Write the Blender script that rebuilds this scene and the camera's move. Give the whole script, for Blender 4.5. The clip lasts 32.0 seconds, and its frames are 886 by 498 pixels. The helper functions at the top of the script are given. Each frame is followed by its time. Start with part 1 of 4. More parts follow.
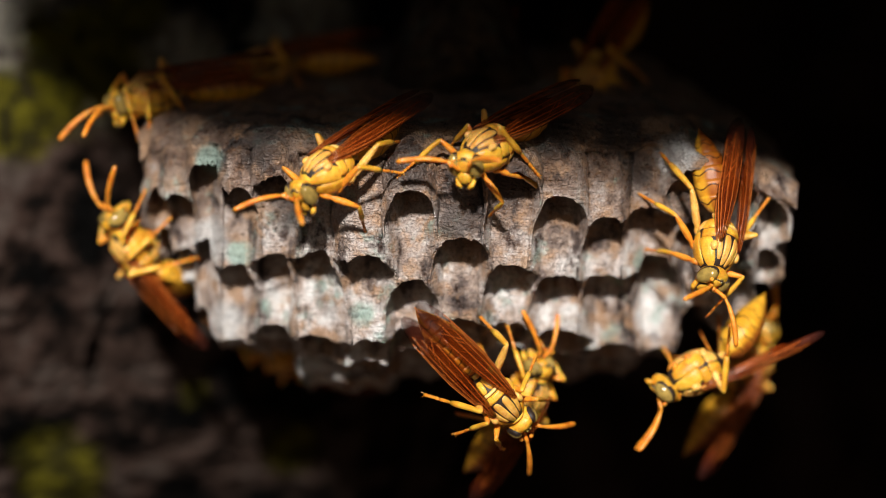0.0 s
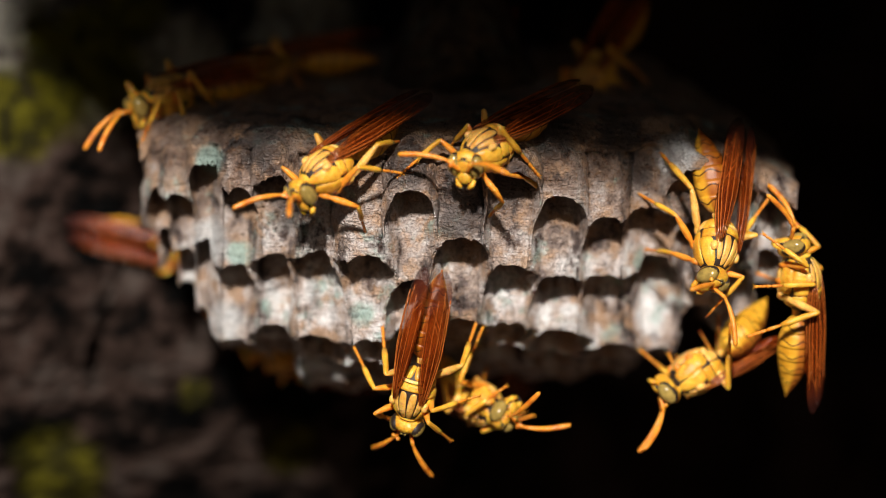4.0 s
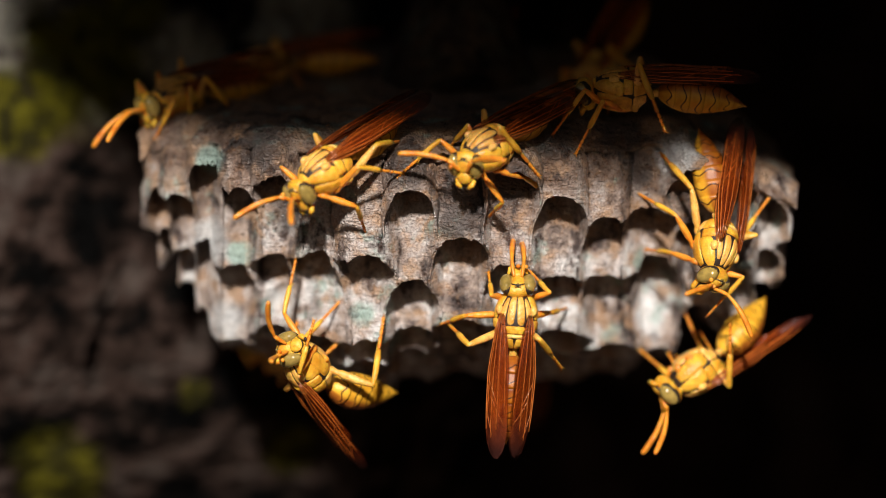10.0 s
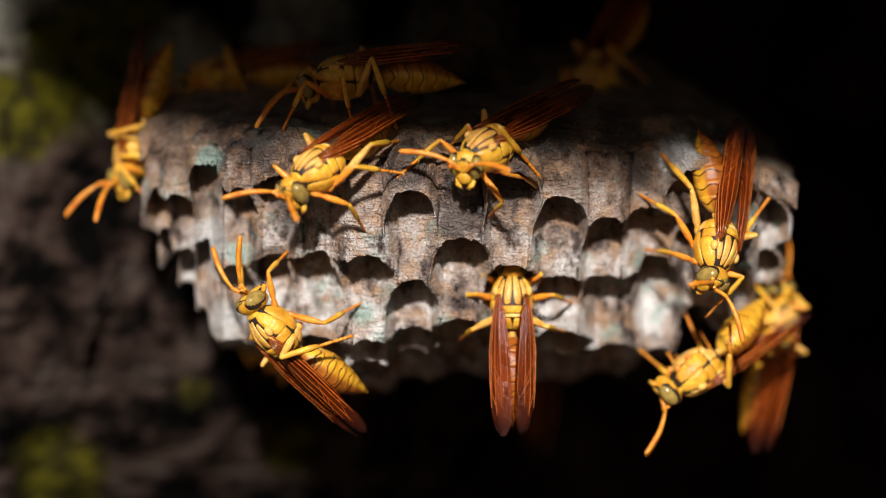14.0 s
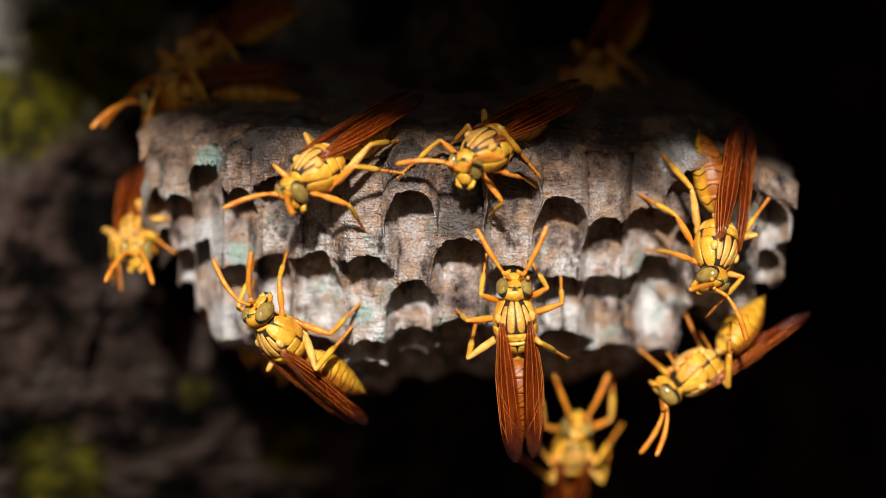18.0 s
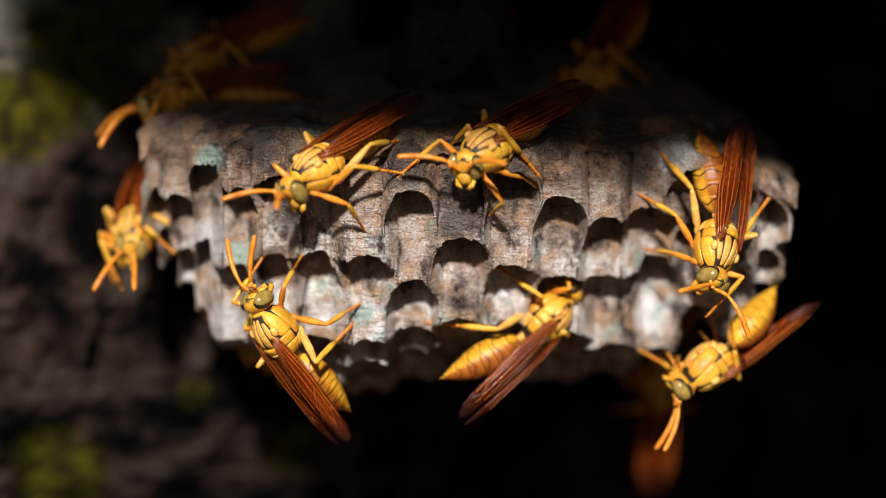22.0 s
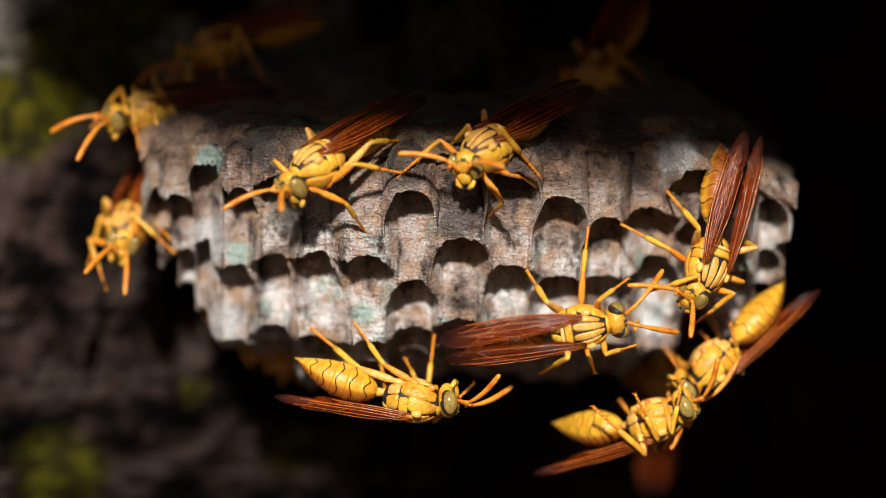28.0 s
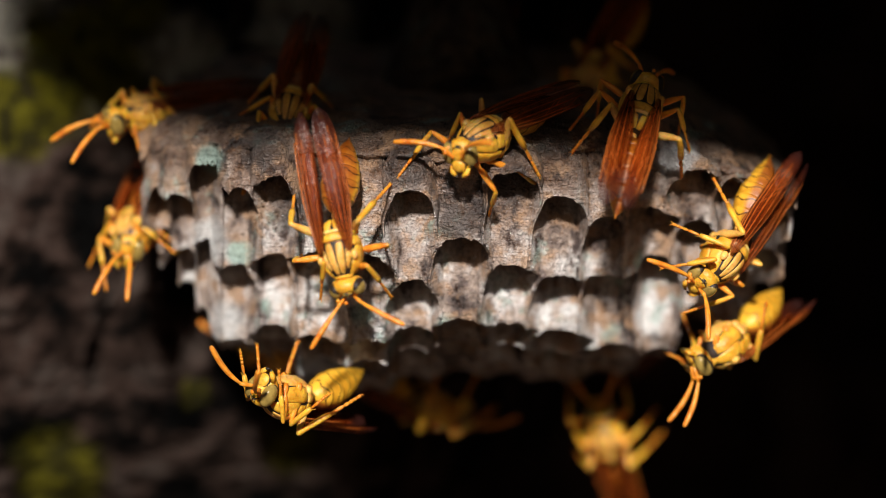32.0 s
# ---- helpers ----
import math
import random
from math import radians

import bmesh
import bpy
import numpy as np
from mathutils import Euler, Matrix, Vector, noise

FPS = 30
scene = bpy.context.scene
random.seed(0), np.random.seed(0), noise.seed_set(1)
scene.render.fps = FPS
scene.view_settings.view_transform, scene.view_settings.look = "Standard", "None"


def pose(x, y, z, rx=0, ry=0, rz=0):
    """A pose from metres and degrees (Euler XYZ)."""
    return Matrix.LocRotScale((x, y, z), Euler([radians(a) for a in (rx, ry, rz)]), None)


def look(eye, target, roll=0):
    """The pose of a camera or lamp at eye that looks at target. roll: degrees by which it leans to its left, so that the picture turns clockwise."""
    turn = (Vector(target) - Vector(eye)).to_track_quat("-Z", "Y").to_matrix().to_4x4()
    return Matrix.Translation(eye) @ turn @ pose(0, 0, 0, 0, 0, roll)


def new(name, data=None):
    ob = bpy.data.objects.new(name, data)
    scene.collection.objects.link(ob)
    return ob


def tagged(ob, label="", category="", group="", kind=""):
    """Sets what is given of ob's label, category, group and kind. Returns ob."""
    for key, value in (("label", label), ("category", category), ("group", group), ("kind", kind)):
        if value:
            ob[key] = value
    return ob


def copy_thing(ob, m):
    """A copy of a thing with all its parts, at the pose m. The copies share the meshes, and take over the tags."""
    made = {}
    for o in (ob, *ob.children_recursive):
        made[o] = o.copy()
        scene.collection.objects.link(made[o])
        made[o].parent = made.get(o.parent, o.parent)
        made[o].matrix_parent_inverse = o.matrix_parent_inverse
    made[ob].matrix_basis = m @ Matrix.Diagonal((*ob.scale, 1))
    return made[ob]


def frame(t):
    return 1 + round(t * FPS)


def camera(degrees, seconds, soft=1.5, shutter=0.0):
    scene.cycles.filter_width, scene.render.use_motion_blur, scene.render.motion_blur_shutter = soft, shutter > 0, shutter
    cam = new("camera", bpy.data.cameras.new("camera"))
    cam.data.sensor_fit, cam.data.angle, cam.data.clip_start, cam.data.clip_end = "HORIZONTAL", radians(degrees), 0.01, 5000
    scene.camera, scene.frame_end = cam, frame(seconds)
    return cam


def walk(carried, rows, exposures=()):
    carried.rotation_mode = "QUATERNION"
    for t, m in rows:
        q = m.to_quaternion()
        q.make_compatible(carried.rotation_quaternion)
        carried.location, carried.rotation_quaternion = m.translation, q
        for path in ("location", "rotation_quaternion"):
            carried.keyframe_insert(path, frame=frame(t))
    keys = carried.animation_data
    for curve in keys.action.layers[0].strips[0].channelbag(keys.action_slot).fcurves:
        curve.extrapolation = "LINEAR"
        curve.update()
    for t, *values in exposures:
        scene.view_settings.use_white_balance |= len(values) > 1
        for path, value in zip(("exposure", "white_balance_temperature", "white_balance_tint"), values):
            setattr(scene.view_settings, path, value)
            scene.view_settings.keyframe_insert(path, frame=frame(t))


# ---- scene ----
# A paper comb hanging under an unseen rock slab; one unit of the building helpers is a millimetre.
MM = 0.001
EYE_Y = -272.0

# ---- camera: a still macro lens with a shallow field ----
cam = camera(20.0, 32.0, soft=1.0)
cam.data.dof.use_dof = True
cam.data.dof.focus_distance = 0.2742
cam.data.dof.aperture_fstop = 8.5
STAND = look((0, EYE_Y * MM, 0), (0, 0, 0))
walk(cam, [(0.0, STAND), (32.0, STAND)])

# ---- light: low frontal sun past the lip of the added slab, weak sky ----
SUN_FROM = Vector((-0.06, -0.88, 0.40)).normalized()
world = bpy.data.worlds.new("sky")
scene.world = world
world.use_nodes = True
wn = world.node_tree
sky = wn.nodes.new("ShaderNodeTexSky")
sky.sky_type = "NISHITA"
sky.sun_disc = False
sky.sun_elevation = math.asin(SUN_FROM.z)
sky.sun_rotation = math.atan2(SUN_FROM.x, SUN_FROM.y)
wn.links.new(sky.outputs["Color"], wn.nodes["Background"].inputs["Color"])
wn.nodes["Background"].inputs["Strength"].default_value = 0.012

sun = new("sun", bpy.data.lights.new("sun", "SUN"))
sun.data.energy = 5.0
sun.data.angle = radians(3.6)
sun.data.color = (1.0, 0.965, 0.915)
sun.matrix_world = look(SUN_FROM, (0, 0, 0))
scene.view_settings.exposure = 0.36

# ---- materials ----
def nodes_of(name):
    m = bpy.data.materials.new(name)
    m.use_nodes = True
    return m, m.node_tree, m.node_tree.nodes["Principled BSDF"]


def coords(nt, scale=1000.0, stretch=(1, 1, 1), space="Object"):
    tc = nt.nodes.new("ShaderNodeTexCoord")
    mp = nt.nodes.new("ShaderNodeMapping")
    mp.inputs["Scale"].default_value = [scale * s for s in stretch]
    nt.links.new(tc.outputs[space], mp.inputs["Vector"])
    return mp.outputs["Vector"]


def noise_tex(nt, vec, scale, detail=4.0, rough=0.55):
    n = nt.nodes.new("ShaderNodeTexNoise")
    n.inputs["Scale"].default_value = scale
    n.inputs["Detail"].default_value = detail
    n.inputs["Roughness"].default_value = rough
    nt.links.new(vec, n.inputs["Vector"])
    return n.outputs["Fac"]


def ramp(nt, fac, stops):
    r = nt.nodes.new("ShaderNodeValToRGB")
    els = r.color_ramp.elements
    while len(els) < len(stops):
        els.new(0.5)
    for el, (at, col) in zip(els, stops):
        el.position = at
        el.color = (*col, 1) if len(col) == 3 else col
    nt.links.new(fac, r.inputs["Fac"])
    return r.outputs["Color"]


def mixed(nt, fac, a, b, kind="MIX"):
    m = nt.nodes.new("ShaderNodeMix")
    m.data_type, m.blend_type = "RGBA", kind
    for i, v in ((0, fac), (6, a), (7, b)):
        if isinstance(v, (int, float)):
            m.inputs[i].default_value = v
        elif isinstance(v, tuple):
            m.inputs[i].default_value = (*v, 1)
        else:
            nt.links.new(v, m.inputs[i])
    return m.outputs[2]


def bumped(nt, bsdf, height, strength, dist):
    b = nt.nodes.new("ShaderNodeBump")
    b.inputs["Strength"].default_value = strength
    b.inputs["Distance"].default_value = dist
    nt.links.new(height, b.inputs["Height"])
    nt.links.new(b.outputs["Normal"], bsdf.inputs["Normal"])


def blot(nt, vec, spots):
    """Soft-edged spots at given places (mm), as a value from 0 to 1."""
    total = None
    for x, y, z, r in spots:
        d = nt.nodes.new("ShaderNodeVectorMath")
        d.operation = "DISTANCE"
        nt.links.new(vec, d.inputs[0])
        d.inputs[1].default_value = (x, y, z)
        f = nt.nodes.new("ShaderNodeMapRange")
        f.inputs["From Min"].default_value, f.inputs["From Max"].default_value = r, r * 0.1
        nt.links.new(d.outputs["Value"], f.inputs["Value"])
        if total is None:
            total = f.outputs["Result"]
        else:
            m = nt.nodes.new("ShaderNodeMath")
            m.operation = "MAXIMUM"
            nt.links.new(total, m.inputs[0])
            nt.links.new(f.outputs["Result"], m.inputs[1])
            total = m.outputs[0]
    return total


# Dark brown blots at set places, mostly on the comb's upper half.
DARK_BLOTS = ((2, 0, 3.5, 4.5), (-17, 3, 4, 4), (8, 1, 7, 4), (-4, 1, 9, 4), (22, 6, 9, 3.5), (-12, 2, 9.5, 4), (12, 2, 13, 4.5), (20, 4, 13, 4), (5, 1, 11.5, 5), (-20, 5, 11, 4))
BLOOM = ((-9.0, 3, -7.2, 2.7), (5.3, 0, -7.6, 3.2), (19.5, 7, -10, 3.5), (-26, 10, 10, 2.6), (-23, 9, -0.5, 2.4), (0, 2, -9, 3))
FRESH = ((15, 5, -9.5, 4), (-25, 10, -8.5, 4.5), (26, 8, 10.6, 3.5), (-27, 10, 1, 4))


def paper_material(name="nest_paper", tone=1.0):
    """Weathered wasp paper: tan and lilac-grey fibre, dark and rusty stains, greenish bloom, wet glints; lower lips
    coloured pale as if sunlit, top darkened as if shaded.
    """
    m, nt, b = nodes_of(name)
    v = coords(nt)
    vb = coords(nt, stretch=(0.5, 0.5, 1.5))

    def toned(stops):
        return [(at, tuple(c * tone for c in col)) for at, col in stops]
    base = ramp(nt, noise_tex(nt, v, 0.22, 5, 0.62), toned(
        ((0.36, (0.12, 0.085, 0.075)), (0.45, (0.40, 0.31, 0.26)), (0.52, (0.56, 0.50, 0.48)), (0.6, (0.68, 0.665, 0.655)))))
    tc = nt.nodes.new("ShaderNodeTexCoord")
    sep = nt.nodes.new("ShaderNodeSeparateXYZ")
    height_shade = nt.nodes.new("ShaderNodeMapRange")
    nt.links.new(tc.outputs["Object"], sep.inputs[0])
    nt.links.new(sep.outputs["Z"], height_shade.inputs["Value"])
    height_shade.inputs["From Min"].default_value, height_shade.inputs["From Max"].default_value = -0.010, 0.011
    shade_mix = mixed(nt, 0.5, height_shade.outputs["Result"], noise_tex(nt, v, 0.42, 4, 0.6))
    # Colour carries sunlit lower ends and a shaded, brown-stained top, by height.
    tint = ramp(nt, shade_mix, [(0.28, (1.16, 1.16, 1.16)), (0.5, (0.95, 0.91, 0.88)), (0.7, (0.42, 0.31, 0.24)), (0.82, (0.26, 0.18, 0.13))])
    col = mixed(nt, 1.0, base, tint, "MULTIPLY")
    stain = ramp(nt, noise_tex(nt, coords(nt, 1000.0, (1.2, 1.2, 0.7)), 0.3, 5, 0.65), [(0.37, (0.14, 0.10, 0.09)), (0.46, (1, 1, 1))])
    col = mixed(nt, 1.0, col, stain, "MULTIPLY")
    rust = ramp(nt, noise_tex(nt, coords(nt, 1030.0), 0.36, 4, 0.6), [(0.49, (0, 0, 0)), (0.61, (0.85, 0.85, 0.85))])
    col = mixed(nt, rust, col, (0.42 * tone, 0.25 * tone, 0.145 * tone))
    teal = ramp(nt, noise_tex(nt, coords(nt, 970.0), 0.21, 5, 0.62), [(0.575, (0, 0, 0)), (0.65, (0.75, 0.75, 0.75))])
    col = mixed(nt, teal, col, (0.30 * tone, 0.42 * tone, 0.37 * tone))
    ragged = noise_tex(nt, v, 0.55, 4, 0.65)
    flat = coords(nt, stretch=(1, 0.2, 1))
    for places, colour in ((DARK_BLOTS, (0.045, 0.031, 0.027)), (BLOOM, (0.33, 0.46, 0.41)), (FRESH, (0.56, 0.55, 0.545))):
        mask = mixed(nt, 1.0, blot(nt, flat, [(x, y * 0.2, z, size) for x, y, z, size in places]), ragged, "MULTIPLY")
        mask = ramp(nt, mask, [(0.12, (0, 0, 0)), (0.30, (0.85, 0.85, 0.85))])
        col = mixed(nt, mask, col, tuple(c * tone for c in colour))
    bands = ramp(nt, noise_tex(nt, vb, 0.75, 6, 0.7), [(0.33, (0.82, 0.79, 0.77)), (0.5, (1, 1, 1))])
    col = mixed(nt, 1.0, col, bands, "MULTIPLY")
    grain = ramp(nt, noise_tex(nt, v, 3.4, 3, 0.7), [(0.36, (0.25, 0.23, 0.22)), (0.46, (1.0, 0.99, 0.98)), (0.62, (1.45, 1.44, 1.43))])
    col = mixed(nt, 0.45, col, grain, "MULTIPLY")
    nt.links.new(col, b.inputs["Base Color"])
    rough = ramp(nt, noise_tex(nt, v, 1.6, 4, 0.7), [(0.4, (0.16, 0.16, 0.16)), (0.55, (0.6, 0.6, 0.6))])
    nt.links.new(rough, b.inputs["Roughness"])
    b.inputs["Specular IOR Level"].default_value = 1.0 * tone
    h = mixed(nt, 0.5, noise_tex(nt, coords(nt, stretch=(0.4, 0.4, 1.9)), 1.0, 4, 0.6), noise_tex(nt, v, 3.6, 2, 0.6))
    bumped(nt, b, h, 1.0, 0.0013)
    return m


def rock_material(name="mossy_rock", tone=1.0, spots=(), pale=()):
    """Near-black rock with pinkish-grey weathered patches, pale lichen and yellow-green moss cushions."""
    m, nt, b = nodes_of(name)
    v = coords(nt)

    def toned(stops):
        return [(at, tuple(min(0.9, c * tone) for c in col)) for at, col in stops]
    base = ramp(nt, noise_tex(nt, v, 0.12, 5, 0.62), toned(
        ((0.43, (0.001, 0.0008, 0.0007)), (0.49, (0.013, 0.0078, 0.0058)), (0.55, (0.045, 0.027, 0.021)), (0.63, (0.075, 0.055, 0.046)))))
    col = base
    ragged = noise_tex(nt, v, 0.16, 4, 0.65)
    for places, colour in ((pale, ((0.24, 0.22, 0.18), (0.08, 0.07, 0.058))), (spots, ((0.06, 0.052, 0.004), (0.014, 0.012, 0.003)))):
        if places:
            mask = mixed(nt, 1.0, blot(nt, coords(nt, stretch=(1, 0.02, 1)), [(x, y * 0.02, z, r) for x, y, z, r in places]), ragged, "MULTIPLY")
            mask = ramp(nt, mask, [(0.18, (0, 0, 0)), (0.34, (1, 1, 1))])
            col = mixed(nt, mask, col, ramp(nt, noise_tex(nt, v, 0.3, 3, 0.6), [(0.4, colour[1]), (0.56, colour[0])]))
    nt.links.new(col, b.inputs["Base Color"])
    b.inputs["Roughness"].default_value = 0.95
    b.inputs["Specular IOR Level"].default_value = 0.06
    bumped(nt, b, noise_tex(nt, v, 0.22, 2, 0.6), 1.0, 0.004)
    return m


def shell_material(name, a, c, dark, rough=0.36, scale=0.55, hairs=0.3):
    m, nt, b = nodes_of(name)
    v = coords(nt)
    col = ramp(nt, noise_tex(nt, v, scale, 3, 0.5), [(0.33, a), (0.62, c)])
    dirt = ramp(nt, noise_tex(nt, v, 2.2, 4, 0.65), [(0.3, dark), (0.45, (1, 1, 1))])
    nt.links.new(mixed(nt, 0.6, col, dirt, "MULTIPLY"), b.inputs["Base Color"])
    b.inputs["Roughness"].default_value = rough
    b.inputs["Specular IOR Level"].default_value = 0.45
    b.inputs["Subsurface Weight"].default_value = 0.3
    b.inputs["Subsurface Scale"].default_value = 1.0
    b.inputs["Subsurface Radius"].default_value = (0.0007, 0.00022, 0.00004)
    bumped(nt, b, noise_tex(nt, v, 2.6, 2, 0.6), hairs, 0.0006)
    return m


def wing_material():
    """Rusty translucent membrane, dusky towards the tip."""
    m, nt, b = nodes_of("wing_membrane")
    v = coords(nt, stretch=(0.25, 1.6, 1.6))
    col = ramp(nt, noise_tex(nt, v, 0.9, 3, 0.5), [(0.35, (0.14, 0.016, 0.002)), (0.65, (0.32, 0.05, 0.005))])
    tc = nt.nodes.new("ShaderNodeTexCoord")
    sep = nt.nodes.new("ShaderNodeSeparateXYZ")
    tip = nt.nodes.new("ShaderNodeMapRange")
    nt.links.new(tc.outputs["Object"], sep.inputs[0])
    nt.links.new(sep.outputs["X"], tip.inputs["Value"])
    tip.inputs["From Min"].default_value, tip.inputs["From Max"].default_value = -0.0105, -0.0150
    col = mixed(nt, tip.outputs["Result"], col, (0.06, 0.018, 0.014))
    nt.links.new(col, b.inputs["Base Color"])
    b.inputs["Roughness"].default_value = 0.24
    b.inputs["Specular IOR Level"].default_value = 0.22
    b.inputs["Alpha"].default_value = 0.62
    bumped(nt, b, noise_tex(nt, v, 1.4, 3, 0.6), 0.6, 0.0005)
    return m


def band_material():
    """Abdomen rings: yellow belly, rust-brown back with a yellow mid stripe, and a wavy dark hind margin."""
    m, nt, b = nodes_of("abdomen_ring")
    tc = nt.nodes.new("ShaderNodeTexCoord")
    sep = nt.nodes.new("ShaderNodeSeparateXYZ")
    nt.links.new(tc.outputs["Object"], sep.inputs[0])

    def calc(op, a, c=None):
        n = nt.nodes.new("ShaderNodeMath")
        n.operation = op
        for i, val in enumerate((a, c)):
            if val is None:
                continue
            if isinstance(val, (int, float)):
                n.inputs[i].default_value = val
            else:
                nt.links.new(val, n.inputs[i])
        return n.outputs[0]
    around = calc("ARCTAN2", sep.outputs["Y"], sep.outputs["Z"])
    wave = calc("MULTIPLY", calc("SINE", calc("MULTIPLY", around, 5.0)), 0.22)
    edge = calc("ADD", calc("MULTIPLY", sep.outputs["X"], 1000.0), wave)
    v = coords(nt)
    yellow = ramp(nt, noise_tex(nt, v, 0.5, 3, 0.5), [(0.35, (0.58, 0.25, 0.014)), (0.65, (0.80, 0.43, 0.036))])
    rust = ramp(nt, noise_tex(nt, v, 0.6, 3, 0.5), [(0.35, (0.26, 0.065, 0.010)), (0.65, (0.45, 0.15, 0.016))])
    side = calc("ABSOLUTE", around)
    back = calc("MULTIPLY", calc("SMOOTH_MIN", 1.0, calc("MAXIMUM", 0.0, calc("MULTIPLY", calc("SUBTRACT", 1.45, side), 3.0))),
                calc("MINIMUM", 1.0, calc("MAXIMUM", 0.0, calc("MULTIPLY", calc("SUBTRACT", side, 0.28), 6.0))))
    orange = ramp(nt, noise_tex(nt, v, 0.7, 2, 0.5), [(0.35, (0.22, 0.045, 0.004)), (0.65, (0.38, 0.11, 0.007))])
    top = calc("MINIMUM", 1.0, calc("MAXIMUM", 0.0, calc("MULTIPLY", calc("SUBTRACT", 1.3, side), 4.0)))
    col = mixed(nt, calc("MULTIPLY", back, 0.85), mixed(nt, top, yellow, orange), rust)
    line = calc("LESS_THAN", calc("ABSOLUTE", calc("SUBTRACT", edge, -1.12)), 0.075)
    col = mixed(nt, line, col, (0.05, 0.014, 0.005))
    nt.links.new(col, b.inputs["Base Color"])
    b.inputs["Roughness"].default_value = 0.34
    b.inputs["Specular IOR Level"].default_value = 0.45
    bumped(nt, b, noise_tex(nt, v, 6.0, 4, 0.7), 0.25, 0.0002)
    return m


def plain_material(name, col, rough, coat=0.0):
    m, nt, b = nodes_of(name)
    v = coords(nt)
    c = ramp(nt, noise_tex(nt, v, 1.5, 3, 0.6), [(0.3, tuple(x * 0.6 for x in col)), (0.7, tuple(min(1, x * 1.25) for x in col))])
    nt.links.new(c, b.inputs["Base Color"])
    b.inputs["Roughness"].default_value = rough
    b.inputs["Coat Weight"].default_value = coat
    return m


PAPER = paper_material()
# The same paper with shade put into its colour, for the stalk.
SHADED_PAPER = paper_material("shaded_nest_paper", 0.25)
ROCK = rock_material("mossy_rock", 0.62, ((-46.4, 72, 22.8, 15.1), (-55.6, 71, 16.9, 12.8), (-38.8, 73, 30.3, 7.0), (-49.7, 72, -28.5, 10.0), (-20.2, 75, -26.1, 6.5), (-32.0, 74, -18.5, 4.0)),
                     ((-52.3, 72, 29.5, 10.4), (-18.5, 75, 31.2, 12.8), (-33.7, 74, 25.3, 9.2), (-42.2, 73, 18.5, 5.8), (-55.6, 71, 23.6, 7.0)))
# Tone raised so the ground throws warm light up at the nest.
BOUNCE_SOIL = rock_material("bounce_soil", 2.6)
DARK_ROCK = rock_material("dark_rock", 1.4)
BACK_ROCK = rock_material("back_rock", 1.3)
YELLOW = shell_material("yellow_shell", (0.56, 0.245, 0.016), (0.80, 0.43, 0.045), (0.5, 0.33, 0.18), 0.38, 0.6)
OCHRE = shell_material("ochre_shell", (0.62, 0.30, 0.05), (0.84, 0.46, 0.11), (0.5, 0.36, 0.24), 0.38)
PALE = shell_material("pale_shell", (0.75, 0.44, 0.09), (0.88, 0.58, 0.18), (0.6, 0.45, 0.3), 0.3)
ORANGE = shell_material("orange_shell", (0.60, 0.17, 0.015), (0.80, 0.30, 0.03), (0.6, 0.42, 0.28), 0.32)
DARK = plain_material("dark_seam", (0.018, 0.008, 0.004), 0.6)
EYE = plain_material("compound_eye", (0.30, 0.20, 0.05), 0.12, 0.5)
WING = wing_material()
VEIN = plain_material("wing_vein", (0.38, 0.10, 0.018), 0.25, 0.2)
RING = band_material()

# ---- mesh helpers (all sizes in millimetres) ----
def part(name, bm, material, parent=None, label="", smooth=True):
    """Links a bmesh built in millimetres as one mesh object."""
    bmesh.ops.scale(bm, vec=(MM, MM, MM), verts=bm.verts)
    bmesh.ops.recalc_face_normals(bm, faces=bm.faces)
    me = bpy.data.meshes.new(name)
    bm.to_mesh(me)
    bm.free()
    for m in (material if isinstance(material, (list, tuple)) else [material]):
        me.materials.append(m)
    for p in me.polygons:
        p.use_smooth = smooth
    ob = new(name, me)
    ob.parent = parent
    if label:
        tagged(ob, label)
    return ob


def loft(bm, rings, close_ends=True, mat=0):
    """Skins rings of equal length, given as lists of vectors."""
    rows = [[bm.verts.new(v) for v in ring] for ring in rings]
    n = len(rows[0])
    for a, b in zip(rows, rows[1:]):
        for i in range(n):
            f = bm.faces.new((a[i], a[(i + 1) % n], b[(i + 1) % n], b[i]))
            f.material_index = mat
    if close_ends:
        for row in (rows[0], rows[-1]):
            f = bm.faces.new(row)
            f.material_index = mat
    return rows


def tube(bm, pts, radii, n=10, mat=0, flat=1.0):
    """A round limb along points with a radius at each."""
    pts = [Vector(p) for p in pts]
    rings = []
    for i, p in enumerate(pts):
        d = (pts[min(i + 1, len(pts) - 1)] - pts[max(i - 1, 0)]).normalized()
        side = d.cross(Vector((0, 0, 1)))
        side = side.normalized() if side.length > 1e-3 else Vector((0, 1, 0))
        up = side.cross(d)
        rings.append([p + (side * math.cos(a) + up * math.sin(a) * flat) * radii[i] for a in (math.tau * k / n for k in range(n))])
    loft(bm, rings, mat=mat)


def ball(bm, centre, radii, u=18, v=12, shape=None, mat=0):
    """An ellipsoid; shape bends its unit vectors."""
    c = Vector(centre)
    rings = []
    for j in range(1, v):
        th = math.pi * j / v
        ring = []
        for i in range(u):
            ph = math.tau * i / u
            d = Vector((math.cos(th), math.sin(th) * math.cos(ph), math.sin(th) * math.sin(ph)))
            if shape:
                d = shape(d)
            ring.append(c + Vector((d.x * radii[0], d.y * radii[1], d.z * radii[2])))
        rings.append(ring)
    loft(bm, rings, mat=mat)


# ---- rock: back wall, with unseen slab, side wall and ground added ----
def rock_sheet(name, origin, along, across, size, cells, rough, seed, label, material, push=None):
    o, a, c = Vector(origin), Vector(along).normalized(), Vector(across).normalized()
